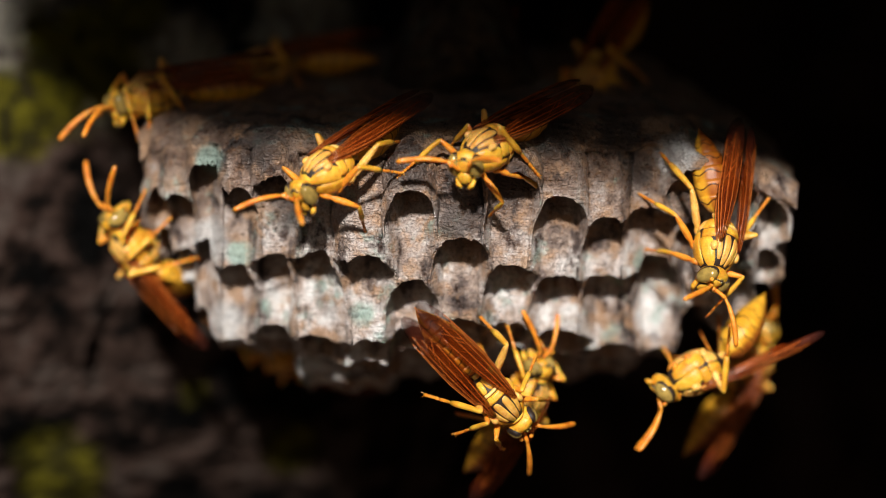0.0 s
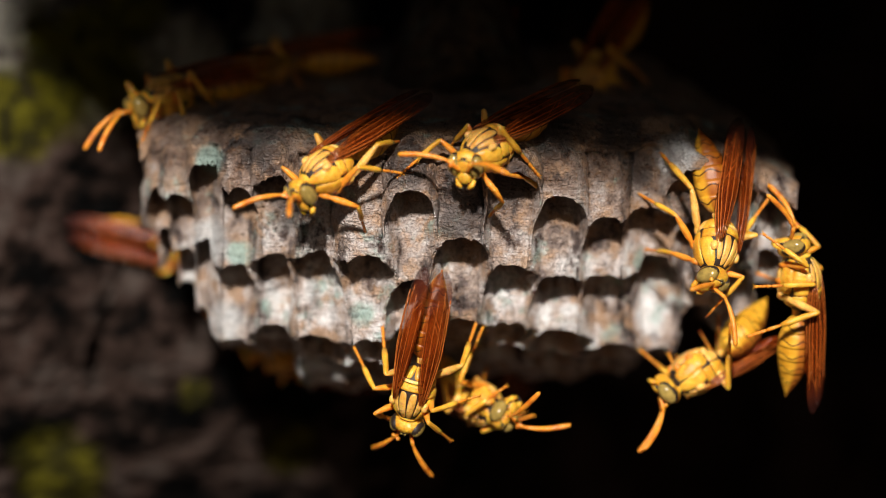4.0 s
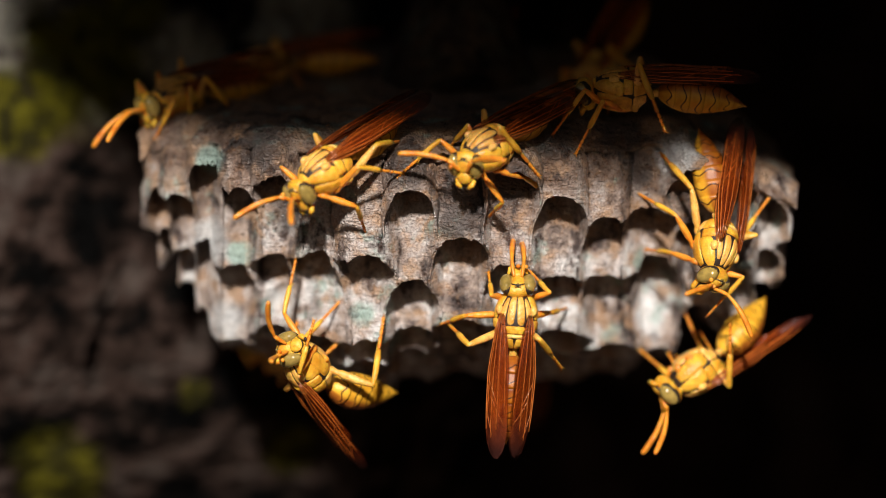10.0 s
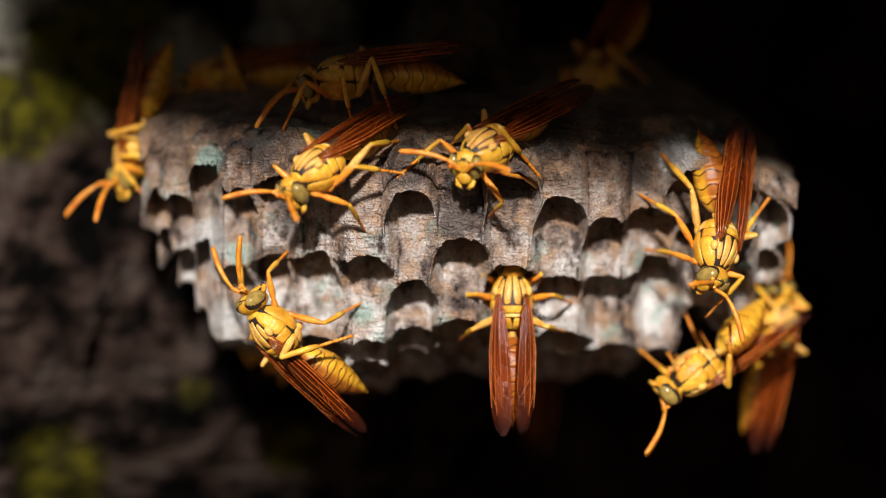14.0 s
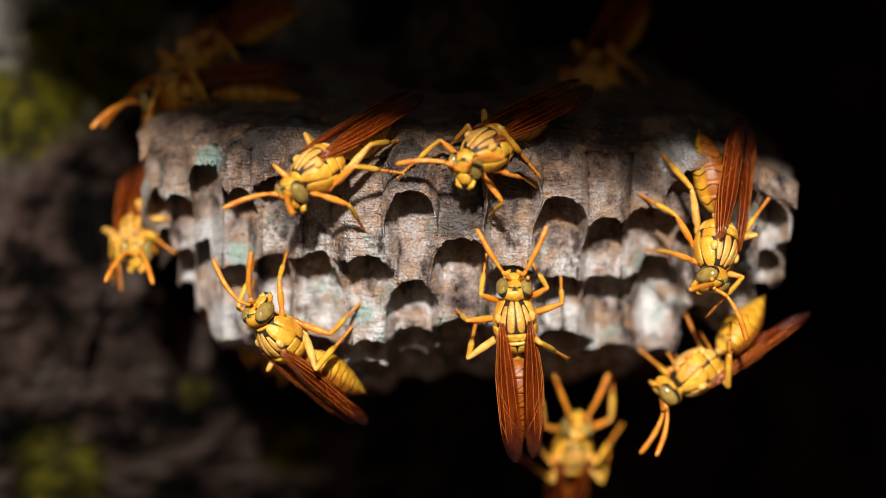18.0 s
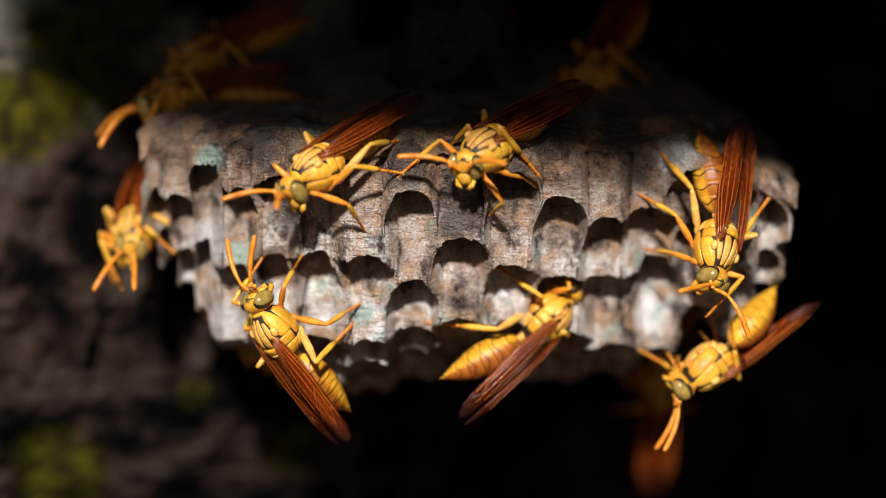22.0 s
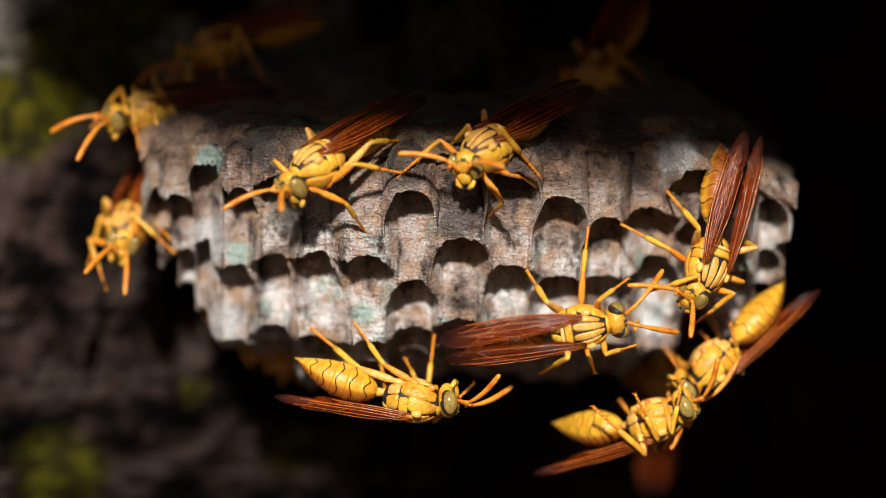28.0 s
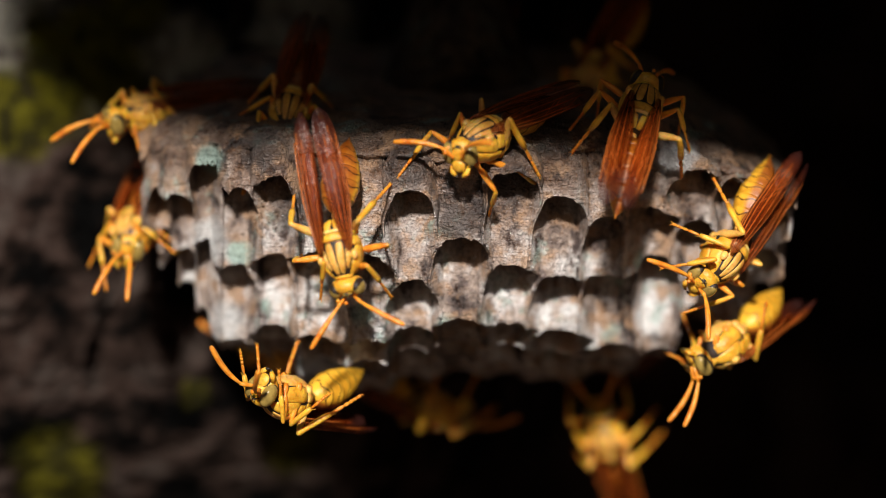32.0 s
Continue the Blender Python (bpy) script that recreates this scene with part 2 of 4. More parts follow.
    nrm = a.cross(c)
    bm = bmesh.new()
    grid = []
    for j in range(cells[1] + 1):
        row = []
        for i in range(cells[0] + 1):
            p = o + a * (size[0] * (i / cells[0] - 0.5)) + c * (size[1] * (j / cells[1] - 0.5))
            q = p * 0.012 + Vector((seed, 0, 0))
            h = noise.fractal(q, 0.9, 2.1, 5) * rough + noise.noise(q * 0.35) * rough * 1.6
            if push:
                h += push(p)
            row.append(bm.verts.new(p + nrm * h))
        grid.append(row)
    for j in range(cells[1]):
        for i in range(cells[0]):
            bm.faces.new((grid[j][i], grid[j][i + 1], grid[j + 1][i + 1], grid[j + 1][i]))
    ob = part(name, bm, material)
    solid = ob.modifiers.new("thickness", "SOLIDIFY")
    solid.thickness, solid.offset = 0.03, -1
    return tagged(ob, label, "rock", kind="structure")


def left_edge(p):
    """The boulder falls back towards its edge beside the nest."""
    x = p.x - (-25 + 0.28 * max(0.0, p.z) + 0.05 * min(0.0, p.z)) * 1.0
    under = -0.02 * max(0.0, 8 - p.z) ** 2 - 0.45 * max(0.0, p.z - 8)
    return under if x < 0 else under - 0.09 * x * x


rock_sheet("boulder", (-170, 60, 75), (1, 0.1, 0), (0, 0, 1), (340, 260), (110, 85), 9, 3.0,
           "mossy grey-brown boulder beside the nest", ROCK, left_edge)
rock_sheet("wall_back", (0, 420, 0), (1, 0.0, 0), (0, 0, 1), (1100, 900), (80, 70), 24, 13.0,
           "dark rock at the back of the hollow", BACK_ROCK)
# Added out of view; its bulges set where shade falls on the nest.
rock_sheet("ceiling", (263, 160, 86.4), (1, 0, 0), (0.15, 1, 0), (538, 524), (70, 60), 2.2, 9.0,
           "unseen rock slab added to shade the nest's top", DARK_ROCK, lambda p: 1.2 * max(0.0, -23 - max(p.x, -45)) + 0.3 * max(0.0, min(p.x, 55) - 12) - 1.3 * math.exp(-((p.x - 4) / 11) ** 2) + 0.45 * max(0.0, min(p.x, 60) - 31))
# Out-of-view wall added to cut skylight from one side.
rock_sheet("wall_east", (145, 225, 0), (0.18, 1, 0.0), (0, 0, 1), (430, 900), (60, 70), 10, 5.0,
           "unseen rock side added to keep sky out of the hollow", ROCK)
# Never in view; added below as a reflector for the nest's underside.
rock_sheet("ground", (0, 0, -330), (1, 0, 0), (0, 1, 0), (3000, 3000), (90, 90), 14, 7.0,
           "unseen stony ground added to bounce light onto the nest", BOUNCE_SOIL)


# ---- the comb ----
PITCH = 6.0
FLAT = 0.35  # half width of a cell's front wall, in columns
ARCH = 0.6   # how far the corners of a lip hang below its middle
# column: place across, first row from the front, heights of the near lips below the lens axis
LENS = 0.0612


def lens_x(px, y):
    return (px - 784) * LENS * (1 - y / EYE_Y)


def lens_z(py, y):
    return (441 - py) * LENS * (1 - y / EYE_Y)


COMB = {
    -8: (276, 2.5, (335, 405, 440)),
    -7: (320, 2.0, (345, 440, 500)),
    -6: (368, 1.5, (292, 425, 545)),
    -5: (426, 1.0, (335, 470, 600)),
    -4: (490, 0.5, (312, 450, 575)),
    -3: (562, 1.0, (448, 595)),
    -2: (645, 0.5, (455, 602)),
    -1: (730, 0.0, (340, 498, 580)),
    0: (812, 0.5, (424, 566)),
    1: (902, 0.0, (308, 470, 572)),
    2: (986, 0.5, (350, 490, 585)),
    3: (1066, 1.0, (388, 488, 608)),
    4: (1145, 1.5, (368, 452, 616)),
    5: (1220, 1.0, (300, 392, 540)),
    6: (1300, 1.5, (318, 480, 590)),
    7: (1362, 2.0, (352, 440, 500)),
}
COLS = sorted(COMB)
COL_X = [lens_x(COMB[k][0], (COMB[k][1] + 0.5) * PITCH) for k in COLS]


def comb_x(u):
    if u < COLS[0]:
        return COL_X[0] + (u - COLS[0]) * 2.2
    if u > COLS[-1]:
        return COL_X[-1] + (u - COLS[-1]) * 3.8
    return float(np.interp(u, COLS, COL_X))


SWAY = ((-9, -8, -7, -6, -5, -4, -3, 0, 2, 3, 4, 5, 6, 8), (1.2, 0.9, 0.0, -1.2, -1.2, -0.8, -0.3, 0, 0.4, 1.2, 1.8, 1.2, 0.6, 0))


def comb_at(u, v):
    """Place of a lattice corner: the outer columns sway outwards over their first rows."""
    front = float(np.interp(u, COLS, [COMB[c][1] for c in COLS]))
    stray = 0.95 * noise.noise(Vector((u * 1.3, v * 1.7, 4.0)))
    return comb_x(u) + stray + float(np.interp(u, *SWAY)) * min(max(v - front - 0.2, 0.0), 1.4)


def front_line(u):
    """Depth of the comb's outer wall, evened out between neighbouring columns."""
    near = [float(np.interp(u + d, COLS, [COMB[c][1] for c in COLS])) for d in (-1, -0.5, 0, 0.5, 1)]
    return sum(near) / 5 * PITCH + 0.2


def back_row(k):
    return 9.0 - 0.055 * (k + 0.5) ** 2


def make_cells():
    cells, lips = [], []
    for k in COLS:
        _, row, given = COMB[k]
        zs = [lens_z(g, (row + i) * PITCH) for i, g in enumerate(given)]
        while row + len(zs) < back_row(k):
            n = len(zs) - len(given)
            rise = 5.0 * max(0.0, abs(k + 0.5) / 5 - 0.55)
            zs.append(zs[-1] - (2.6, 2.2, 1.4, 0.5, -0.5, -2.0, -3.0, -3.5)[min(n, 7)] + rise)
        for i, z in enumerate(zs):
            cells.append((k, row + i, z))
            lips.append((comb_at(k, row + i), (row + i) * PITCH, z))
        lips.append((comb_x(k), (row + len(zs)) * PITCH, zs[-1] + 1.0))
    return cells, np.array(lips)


CELLS, LIPS = make_cells()
LIP_OF = {(k, row): z for k, row, z in CELLS}
CELLS = list(LIP_OF)
CELL_SET = set(CELLS)


def lip_z(x, y):
    d2 = (LIPS[:, 0] - x) ** 2 + (LIPS[:, 1] - y) ** 2 + 0.15
    w = d2 ** -2.2
    return float((w * LIPS[:, 2]).sum() / w.sum())


def roof_z(x, y):
    z = 11.4 + 0.25 * y - 0.5 * max(0.0, x - 25) - 0.12 * max(0.0, -x - 27) ** 1.5
    return z + 0.5 * noise.noise(Vector((x, y, 3)) * 0.16) + 0.25 * noise.noise(Vector((x, y, 8)) * 0.5)


def corner_cells(u, v):
    """How many cells meet at a lattice corner."""
    return sum(1 for c in ((round(k), r) for k in range(math.floor(u) - 1, math.floor(u) + 3) for r in (v - 1.5, v - 1, v - 0.5, v, v + 0.5))
               if c in CELL_SET and abs(abs(c[0] - u) - FLAT) < 0.02 and min(abs(c[1] - v), abs(c[1] + 1 - v)) < 0.02
               or c in CELL_SET and abs(abs(c[0] - u) - (1 - FLAT)) < 0.02 and abs(c[1] + 0.5 - v) < 0.02)




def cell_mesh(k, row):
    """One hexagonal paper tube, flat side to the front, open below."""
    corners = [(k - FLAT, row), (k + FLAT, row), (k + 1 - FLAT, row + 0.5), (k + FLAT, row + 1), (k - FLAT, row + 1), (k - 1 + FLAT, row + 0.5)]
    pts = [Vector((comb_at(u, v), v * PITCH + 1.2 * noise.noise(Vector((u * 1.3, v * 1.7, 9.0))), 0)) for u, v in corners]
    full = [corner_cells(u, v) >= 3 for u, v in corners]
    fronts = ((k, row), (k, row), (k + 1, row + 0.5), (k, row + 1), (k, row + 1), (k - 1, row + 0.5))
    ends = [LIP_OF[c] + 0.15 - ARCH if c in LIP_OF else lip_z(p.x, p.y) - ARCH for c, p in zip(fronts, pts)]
    mid = sum(pts, Vector()) / 6
    reach = sum((p - mid).length for p in pts) / 6 * 0.885
    fine = row < 4.6
    SIDE, levels = (12, 24) if fine else (5, 9)
    outer, inner, rim, free, skin = [], [], [], [], []
    first = row == COMB[k][1]
    for i in range(6):
        a, b = pts[i], pts[(i + 1) % 6]
        for s in range(SIDE):
            f = s / SIDE
            p = a.lerp(b, f)
            if i in (0, 3):
                p.y -= 0.3 * math.sin(math.pi * f)
            d = p - mid
            open_a, open_b = not full[i], not full[(i + 1) % 6]
            near = 1.0 if open_a and open_b else max((1 - f) if open_a else 0, f if open_b else 0)
            o = p.lerp(mid + d.normalized() * reach, near * 0.4)
            free.append(near)
            ahead = {0: 1.0, 1: 1 - f, 5: f}.get(i, 0.0) if first else 0.0
            skin.append((ahead, front_line(corners[i][0] + (corners[(i + 1) % 6][0] - corners[i][0]) * f)))
            wall = 0.20 + 0.05 * noise.noise(p * 0.9)
            q = mid + d * (1 - wall / max(d.length, 0.1))
            q = q.lerp(mid + d.normalized() * (reach - wall), 0.08)
            za, zb = ends[i], ends[(i + 1) % 6]
            if i in (0, 3):
                z = (za + zb) / 2 + ARCH * math.sin(math.pi * f) ** 0.5
            else:
                e = f if i < 3 else 1 - f
                e = 0.42 * e + 0.58 * e ** 7
                g = e if i < 3 else 1 - e
                z = za + (zb - za) * g
            z += 0.3 * noise.noise(Vector((p.x, p.y, 5)) * 0.8) + 0.22 * noise.noise(Vector((p.x, p.y, 9)) * 2.6)
            outer.append(o)
            inner.append(q)
            rim.append(z)
    bm = bmesh.new()
    top = [roof_z(p.x, p.y) + 0.02 for p in outer]
    rings = []

    def ring(src, f, inset):
        out = []
        even = min(1.0, max(0.0, (f - 0.3) / 0.55)) if src is outer else 0.0
        even = 0.85 * even * even * (3 - 2 * even)
        for p, zr, zt, loose, (ahead, line) in zip(src, rim, top, free, skin):
            zr = min(zr, zt - 1.0)
            z = zr + (zt - zr) * f
            c = p - mid
            shoulder = 2.3 * loose * max(0.0, (f - 0.6) / 0.4) ** 1.9
            swell = 0.12 * noise.noise(Vector((p.x * 0.18, p.y * 0.18, z * 1.1 + k))) + 0.22 * noise.noise(Vector((p.x, p.y, z * 1.4)) * 0.7) + 0.11 * noise.noise(Vector((p.x, p.y, z * 1.6)) * 2.1)
            sway = 0.45 * noise.noise(Vector((p.x * 0.12 + 7, p.y * 0.12, z * 0.28)))
            out.append(Vector((p.x + sway, p.y + (line - p.y) * ahead * even, z)) + c.normalized() * (swell * min(1, 6 * f) - inset - shoulder))
        return out
    for j in range(levels, -1, -1):
        rings.append(ring(outer, (j / levels) ** 1.15, 0.0))
    rings.append([(a + b) / 2 + Vector((0, 0, -0.07)) for a, b in zip(ring(outer, 0, 0), ring(inner, 0, 0))])
    for j in range(0, levels):
        rings.append(ring(inner, (j / levels) ** 1.15, 0.0))
    loft(bm, rings)
    return bm


nest = tagged(new("wasp_nest"), "grey papery wasp comb with open hexagonal cells under a rock", "wasp nest")
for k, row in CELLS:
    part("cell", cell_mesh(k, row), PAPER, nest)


def roof_mesh():
    bm = bmesh.new()
    grid = {}
    nx, ny = 110, 80
    for i in range(nx):
        for j in range(ny):
            u = -8.75 + 16.5 * i / (nx - 1)
            k = min(max(round(u), -8), 7)
            front = front_line(u) + 0.7
            back = (back_row(u) + 0.8) * PITCH
            f = j / (ny - 1)
            y = front + (back - front) * f
            x = comb_at(u, y / PITCH)
            y += 0.35 * noise.noise(Vector((x * 0.7, 2, 1))) * (1 - f) - 0.45 * abs(math.cos(math.pi * (u - k))) * (1 - f) ** 8
            fall = (2.3 + 0.5 * noise.noise(Vector((x * 0.45, 7, 2)))) * max(0, 1 - f * ny / 6) ** 2 + 0.8 * max(0, 1 - i / 3) + 0.8 * max(0, 1 - (nx - 1 - i) / 3)
            grid[i, j] = bm.verts.new((x, y, roof_z(x, y) + 0.1 - fall + 0.3 * noise.noise(Vector((x, y, 1)) * 0.9) + 0.45 * noise.noise(Vector((x, y, 4)) * 0.4)))
    for i in range(nx - 1):
        for j in range(ny - 1):
            bm.faces.new((grid[i, j], grid[i + 1, j], grid[i + 1, j + 1], grid[i, j + 1]))
    return bm


roof = part("roof", roof_mesh(), PAPER, nest, "brown-stained paper back of the comb, colour darkened as in shade")
solid = roof.modifiers.new("thickness", "SOLIDIFY")
solid.thickness, solid.offset = 0.0006, -1
bm = bmesh.new()
tube(bm, [(2, 36, 18), (2, 37, 30), (3, 39, 50), (3, 40, 75), (3, 40, 105)], [11, 6, 3.2, 4.5, 11], 20)
part("stalk", bm, SHADED_PAPER, nest, "stalk fixing the comb to the rock, coloured dark as in shade")


# ---- the wasps: head to +x, back to +z ----
def shell_patch(radii, s0, s1, p0, p1, proud=0.07, skew=0.0, square=4.0, sunk=0.03):
    """A cushion-shaped plate on an ellipsoid: s runs along the body, p in degrees from the back."""
    bm = bmesh.new()
    rings, n = (0.0, 0.3, 0.55, 0.75, 0.88, 0.96, 1.0), 28
    rows = []
    for r in rings:
        row = []
        for i in range(n if r else 1):
            a = math.tau * i / n
            c, d = math.cos(a), math.sin(a)
            k = r / (abs(c) ** square + abs(d) ** square) ** (1 / square)
            fs, fp = c * k, d * k
            s = min(0.985, (s0 + s1) / 2 + (s1 - s0) / 2 * fs)
            ph = radians((p0 + p1) / 2 + (p1 - p0) / 2 * fp + skew * fs)
            lift = 1 + proud * (1 - r ** 5) - sunk * r ** 12
            w = math.sqrt(max(0.0, 1 - s * s))
            row.append(bm.verts.new((radii[0] * s * (1 + 0.4 * (lift - 1)), radii[1] * w * math.sin(ph) * lift, radii[2] * w * math.cos(ph) * lift)))
        rows.append(row)
    for i in range(n):
        bm.faces.new((rows[0][0], rows[1][i], rows[1][(i + 1) % n]))
    for u, v in zip(rows[1:], rows[2:]):
        for i in range(n):
            bm.faces.new((u[i], v[i], v[(i + 1) % n], u[(i + 1) % n]))
    return bm


LEGS = (  # hip, length of thigh, length of shin and foot, rest of the foot
    ((2.1, 1.2, -1.6), 3.9, 6.1, (6.0, 3.8, -3.3)),
    ((0.3, 1.4, -1.9), 4.2, 6.7, (1.0, 6.3, -3.4)),
    ((-1.5, 1.3, -1.7), 5.0, 8.2, (-5.0, 5.6, -3.4)),
)
RING_STEP = 1.62
THORAX = (3.4, 2.32, 2.38)


def femur_mesh(length, fat):
    bm = bmesh.new()
    tube(bm, [(-0.5, 0, 0), (0.1, 0, 0), (0.5, 0, 0), (0.75, 0, 0), (1.3, 0, 0), (length * 0.6, 0, 0.05), (length * 0.9, 0, 0), (length + 0.12, 0, 0)],
         [0.35 * fat, 0.52 * fat, 0.42 * fat, 0.33 * fat, 0.5 * fat, 0.5 * fat, 0.36 * fat, 0.2 * fat], 10)
    return bm


def tibia_mesh(length, fat):
    """Shin with a spur and a foot of five short joints and two claws."""
    bm = bmesh.new()
    sh = length * 0.52
    tube(bm, [(-0.1, 0, 0), (0.15, 0, 0), (sh * 0.35, 0, 0.05), (sh * 0.8, 0, 0.02), (sh, 0, 0)], [0.22 * fat, 0.33 * fat, 0.38 * fat, 0.42 * fat, 0.3 * fat], 9)
    tube(bm, [(sh - 0.1, 0.1, -0.1), (sh + 0.5, 0.22, -0.32)], [0.07, 0.02], 5)
    x, n = sh, 5
    for j, w in enumerate((0.42, 0.17, 0.14, 0.11, 0.16)):
        d = (length - sh) * w
        z = -0.0 * j
        tube(bm, [(x, 0, z), (x + d * 0.25, 0, z), (x + d * 0.85, 0, z), (x + d * 1.02, 0, z)],
             [0.12 * fat, 0.2 * fat, 0.25 * fat, 0.14 * fat], 7, mat=1)
        x += d
    for s in (-1, 1):
        tube(bm, [(x - 0.05, 0, 0), (x + 0.2, 0.2 * s, 0.02), (x + 0.3, 0.28 * s, -0.18)], [0.07, 0.05, 0.015], 5, mat=1)
    return bm


def wing_mesh(length, width, camber):
    """A folded blade, rooted at the origin and running to -x."""
    bm = bmesh.new()
    g = []
    n, m = 22, 7
    for i in range(n):
        f = i / (n - 1)
        x = -length * f
        w = width * (0.16 + 0.84 * min(1, f * 2.6) ** 0.7) * math.sqrt(max(0.0, 1 - max(0, (f - 0.72) / 0.285) ** 2.4))
        row = []
        for j in range(m):
            s = j / (m - 1) - 0.5
            row.append(bm.verts.new((x, s * w + 0.2 * f * (1 - 2 * f), camber * (0.25 - s * s) * w - 0.5 * f * f + 0.05 * math.sin(f * 9 + s * 5) + 0.12 * (j % 2) * (1 - f) * 0.6)))
        g.append(row)
    for i in range(n - 1):
        for j in range(m - 1):
            bm.faces.new((g[i][j], g[i + 1][j], g[i + 1][j + 1], g[i][j + 1]))
    bmesh.ops.solidify(bm, geom=bm.faces[:], thickness=0.06)
    for s0, s1, f0, f1, r in ((0.46, 0.44, 0.0, 0.8, 0.11), (0.3, 0.36, 0.02, 0.74, 0.07), (0.1, 0.16, 0.02, 0.86, 0.06), (-0.15, -0.1, 0.03, 0.8, 0.055),
                              (-0.36, -0.4, 0.05, 0.7, 0.05), (0.36, -0.1, 0.45, 0.62, 0.045), (0.16, -0.38, 0.58, 0.76, 0.045), (0.4, 0.1, 0.66, 0.84, 0.045)):
        pts = []
        for q in range(9):
            f = f0 + (f1 - f0) * q / 8
            s = s0 + (s1 - s0) * q / 8
            w = width * (0.16 + 0.84 * min(1, f * 2.6) ** 0.7) * math.sqrt(max(0.0, 1 - max(0, (f - 0.72) / 0.285) ** 2.4))
            pts.append((-length * f, s * w + 0.2 * f * (1 - 2 * f), camber * (0.25 - s * s) * w - 0.5 * f * f + 0.05 * math.sin(f * 9 + s * 5) + 0.05))
        tube(bm, pts, [r * 0.62] * 9, 5, mat=1)
    return bm


def head_shape(d):
    """Broad, flat in front and behind, narrower towards the jaws."""
    z = d.z
    y = d.y * (1.0 if z > -0.1 else 1.0 + 0.45 * (z + 0.1))
    return Vector((d.x * (1.0 - 0.18 * d.x * d.x), y, z))


def mirrored(bm):
    for v in bm.verts:
        v.co.y = -v.co.y
    bmesh.ops.reverse_faces(bm, faces=bm.faces[:])
    return bm


HEAD = 0.94


def shrunk(bm):
    """The head's pieces at the head's own scale."""
    bmesh.ops.scale(bm, vec=(HEAD, HEAD, HEAD), verts=bm.verts)
    return bm


def build_wasp():
    wasp = tagged(new("wasp"), "yellow paper wasp with dark seams and folded rust-brown wings", "wasp", "wasps on the nest")
    bm = bmesh.new()
    ball(bm, (0, 0, 0), THORAX, 22, 16)
    thorax = part("thorax", bm, DARK, wasp, "dark seamed thorax")
    for sgn in (1, -1):
        for name, a, mat in (
                ("scutum_stripe", (-0.19, 0.84, 1.8, 25, 0.05, -2.0, 4.0), OCHRE),
                ("scutum_lobe", (-0.19, 0.70, 28, 45, 0.05, -4.0, 4.0), OCHRE),
                ("pronotum_plate", (-0.04, 0.90, 48.5, 97, 0.06, -10.0, 5.0), YELLOW),
                ("side_plate", (-0.335, -0.005, 48.5, 95.5, 0.08, 0.0, 7.0), YELLOW),
                ("side_plate", (-0.335, 0.84, 96.5, 146, 0.08, -5.0, 7.0), YELLOW),
                ("hind_plate", (-0.80, -0.345, 50, 99, 0.08, 4.0, 7.0), YELLOW),
                ("hind_plate", (-0.80, -0.345, 100.5, 147, 0.08, 0.0, 7.0), OCHRE),
                ("propodeum_stripe", (-0.96, -0.595, 2, 50, 0.08, 4.0, 7.0), YELLOW)):
            b = shell_patch(THORAX, *a)
            part(name, mirrored(b) if sgn < 0 else b, mat, thorax)
    part("collar", shell_patch(THORAX, 0.862, 0.97, -80, 80, 0.10, 0.0, 6.0), YELLOW, thorax)
    part("scutellum", shell_patch(THORAX, -0.465, -0.205, -47, 47, 0.10, 0.0, 7.0), YELLOW, thorax)
    part("metanotum", shell_patch(THORAX, -0.585, -0.475, -40, 40, 0.12, 0.0, 4.0), PALE, thorax)
    part("belly_plate", shell_patch(THORAX, -0.7, 0.75, 147, 213, 0.08, 0.0, 4.0), OCHRE, thorax)
    # head
    bm = bmesh.new()
    ball(bm, (0, 0, 0), (1.25, 1.95, 2.05), 24, 16, head_shape)
    tube(bm, [(-1.6, 0, 0.1), (-0.8, 0, 0)], [0.55, 0.9], 10)
    bmesh.ops.scale(bm, vec=(HEAD, HEAD, HEAD), verts=bm.verts)
    head = part("head", bm, YELLOW, wasp, "broad yellow head")
    head.matrix_basis = head_pose(0, 0)
    for s in (1, -1):
        bm = bmesh.new()
        ball(bm, (0.36, 1.3 * s, 0.3), (0.98, 0.82, 1.45), 20, 14)
        part("eye", shrunk(bm), EYE, head, "glossy olive-brown compound eye")
        bm = bmesh.new()
        ball(bm, (0.24, 1.24 * s, 0.3), (0.98, 0.82, 1.5), 20, 14)
        part("eye_rim", shrunk(bm), DARK, head)
        bm = bmesh.new()
        tube(bm, [(0.55, 0.95 * s, -1.35), (0.95, 0.85 * s, -1.85), (1.1, 0.42 * s, -2.25)], [0.3, 0.34, 0.24], 8)
        tube(bm, [(1.08, 0.46 * s, -2.21), (1.05, 0.1 * s, -2.45)], [0.24, 0.08], 8, mat=1)
        part("mandible", shrunk(bm), [YELLOW, DARK], head)
        bm = bmesh.new()
        ball(bm, (1.28, 0.46 * s, 0.12), (0.24, 0.26, 0.26), 10, 8)
        part("antenna_socket", shrunk(bm), ORANGE, head)
        bm = bmesh.new()
        tube(bm, [(1.02, 0.2 * s, 1.38), (0.98, 0.5 * s, 1.3), (0.94, 0.75 * s, 1.1)], [0.05, 0.08, 0.04], 8)
        part("crown_band", shrunk(bm), DARK, head)
    bm = bmesh.new()
    ball(bm, (0.72, 0, 0.45), (0.62, 0.86, 1.15), 16, 12)
    part("face_plate", shrunk(bm), YELLOW, head)
    bm = bmesh.new()
    ball(bm, (0.98, 0, -0.95), (0.44, 0.86, 0.86), 16, 12)
    part("clypeus", shrunk(bm), YELLOW, head)
    bm = bmesh.new()
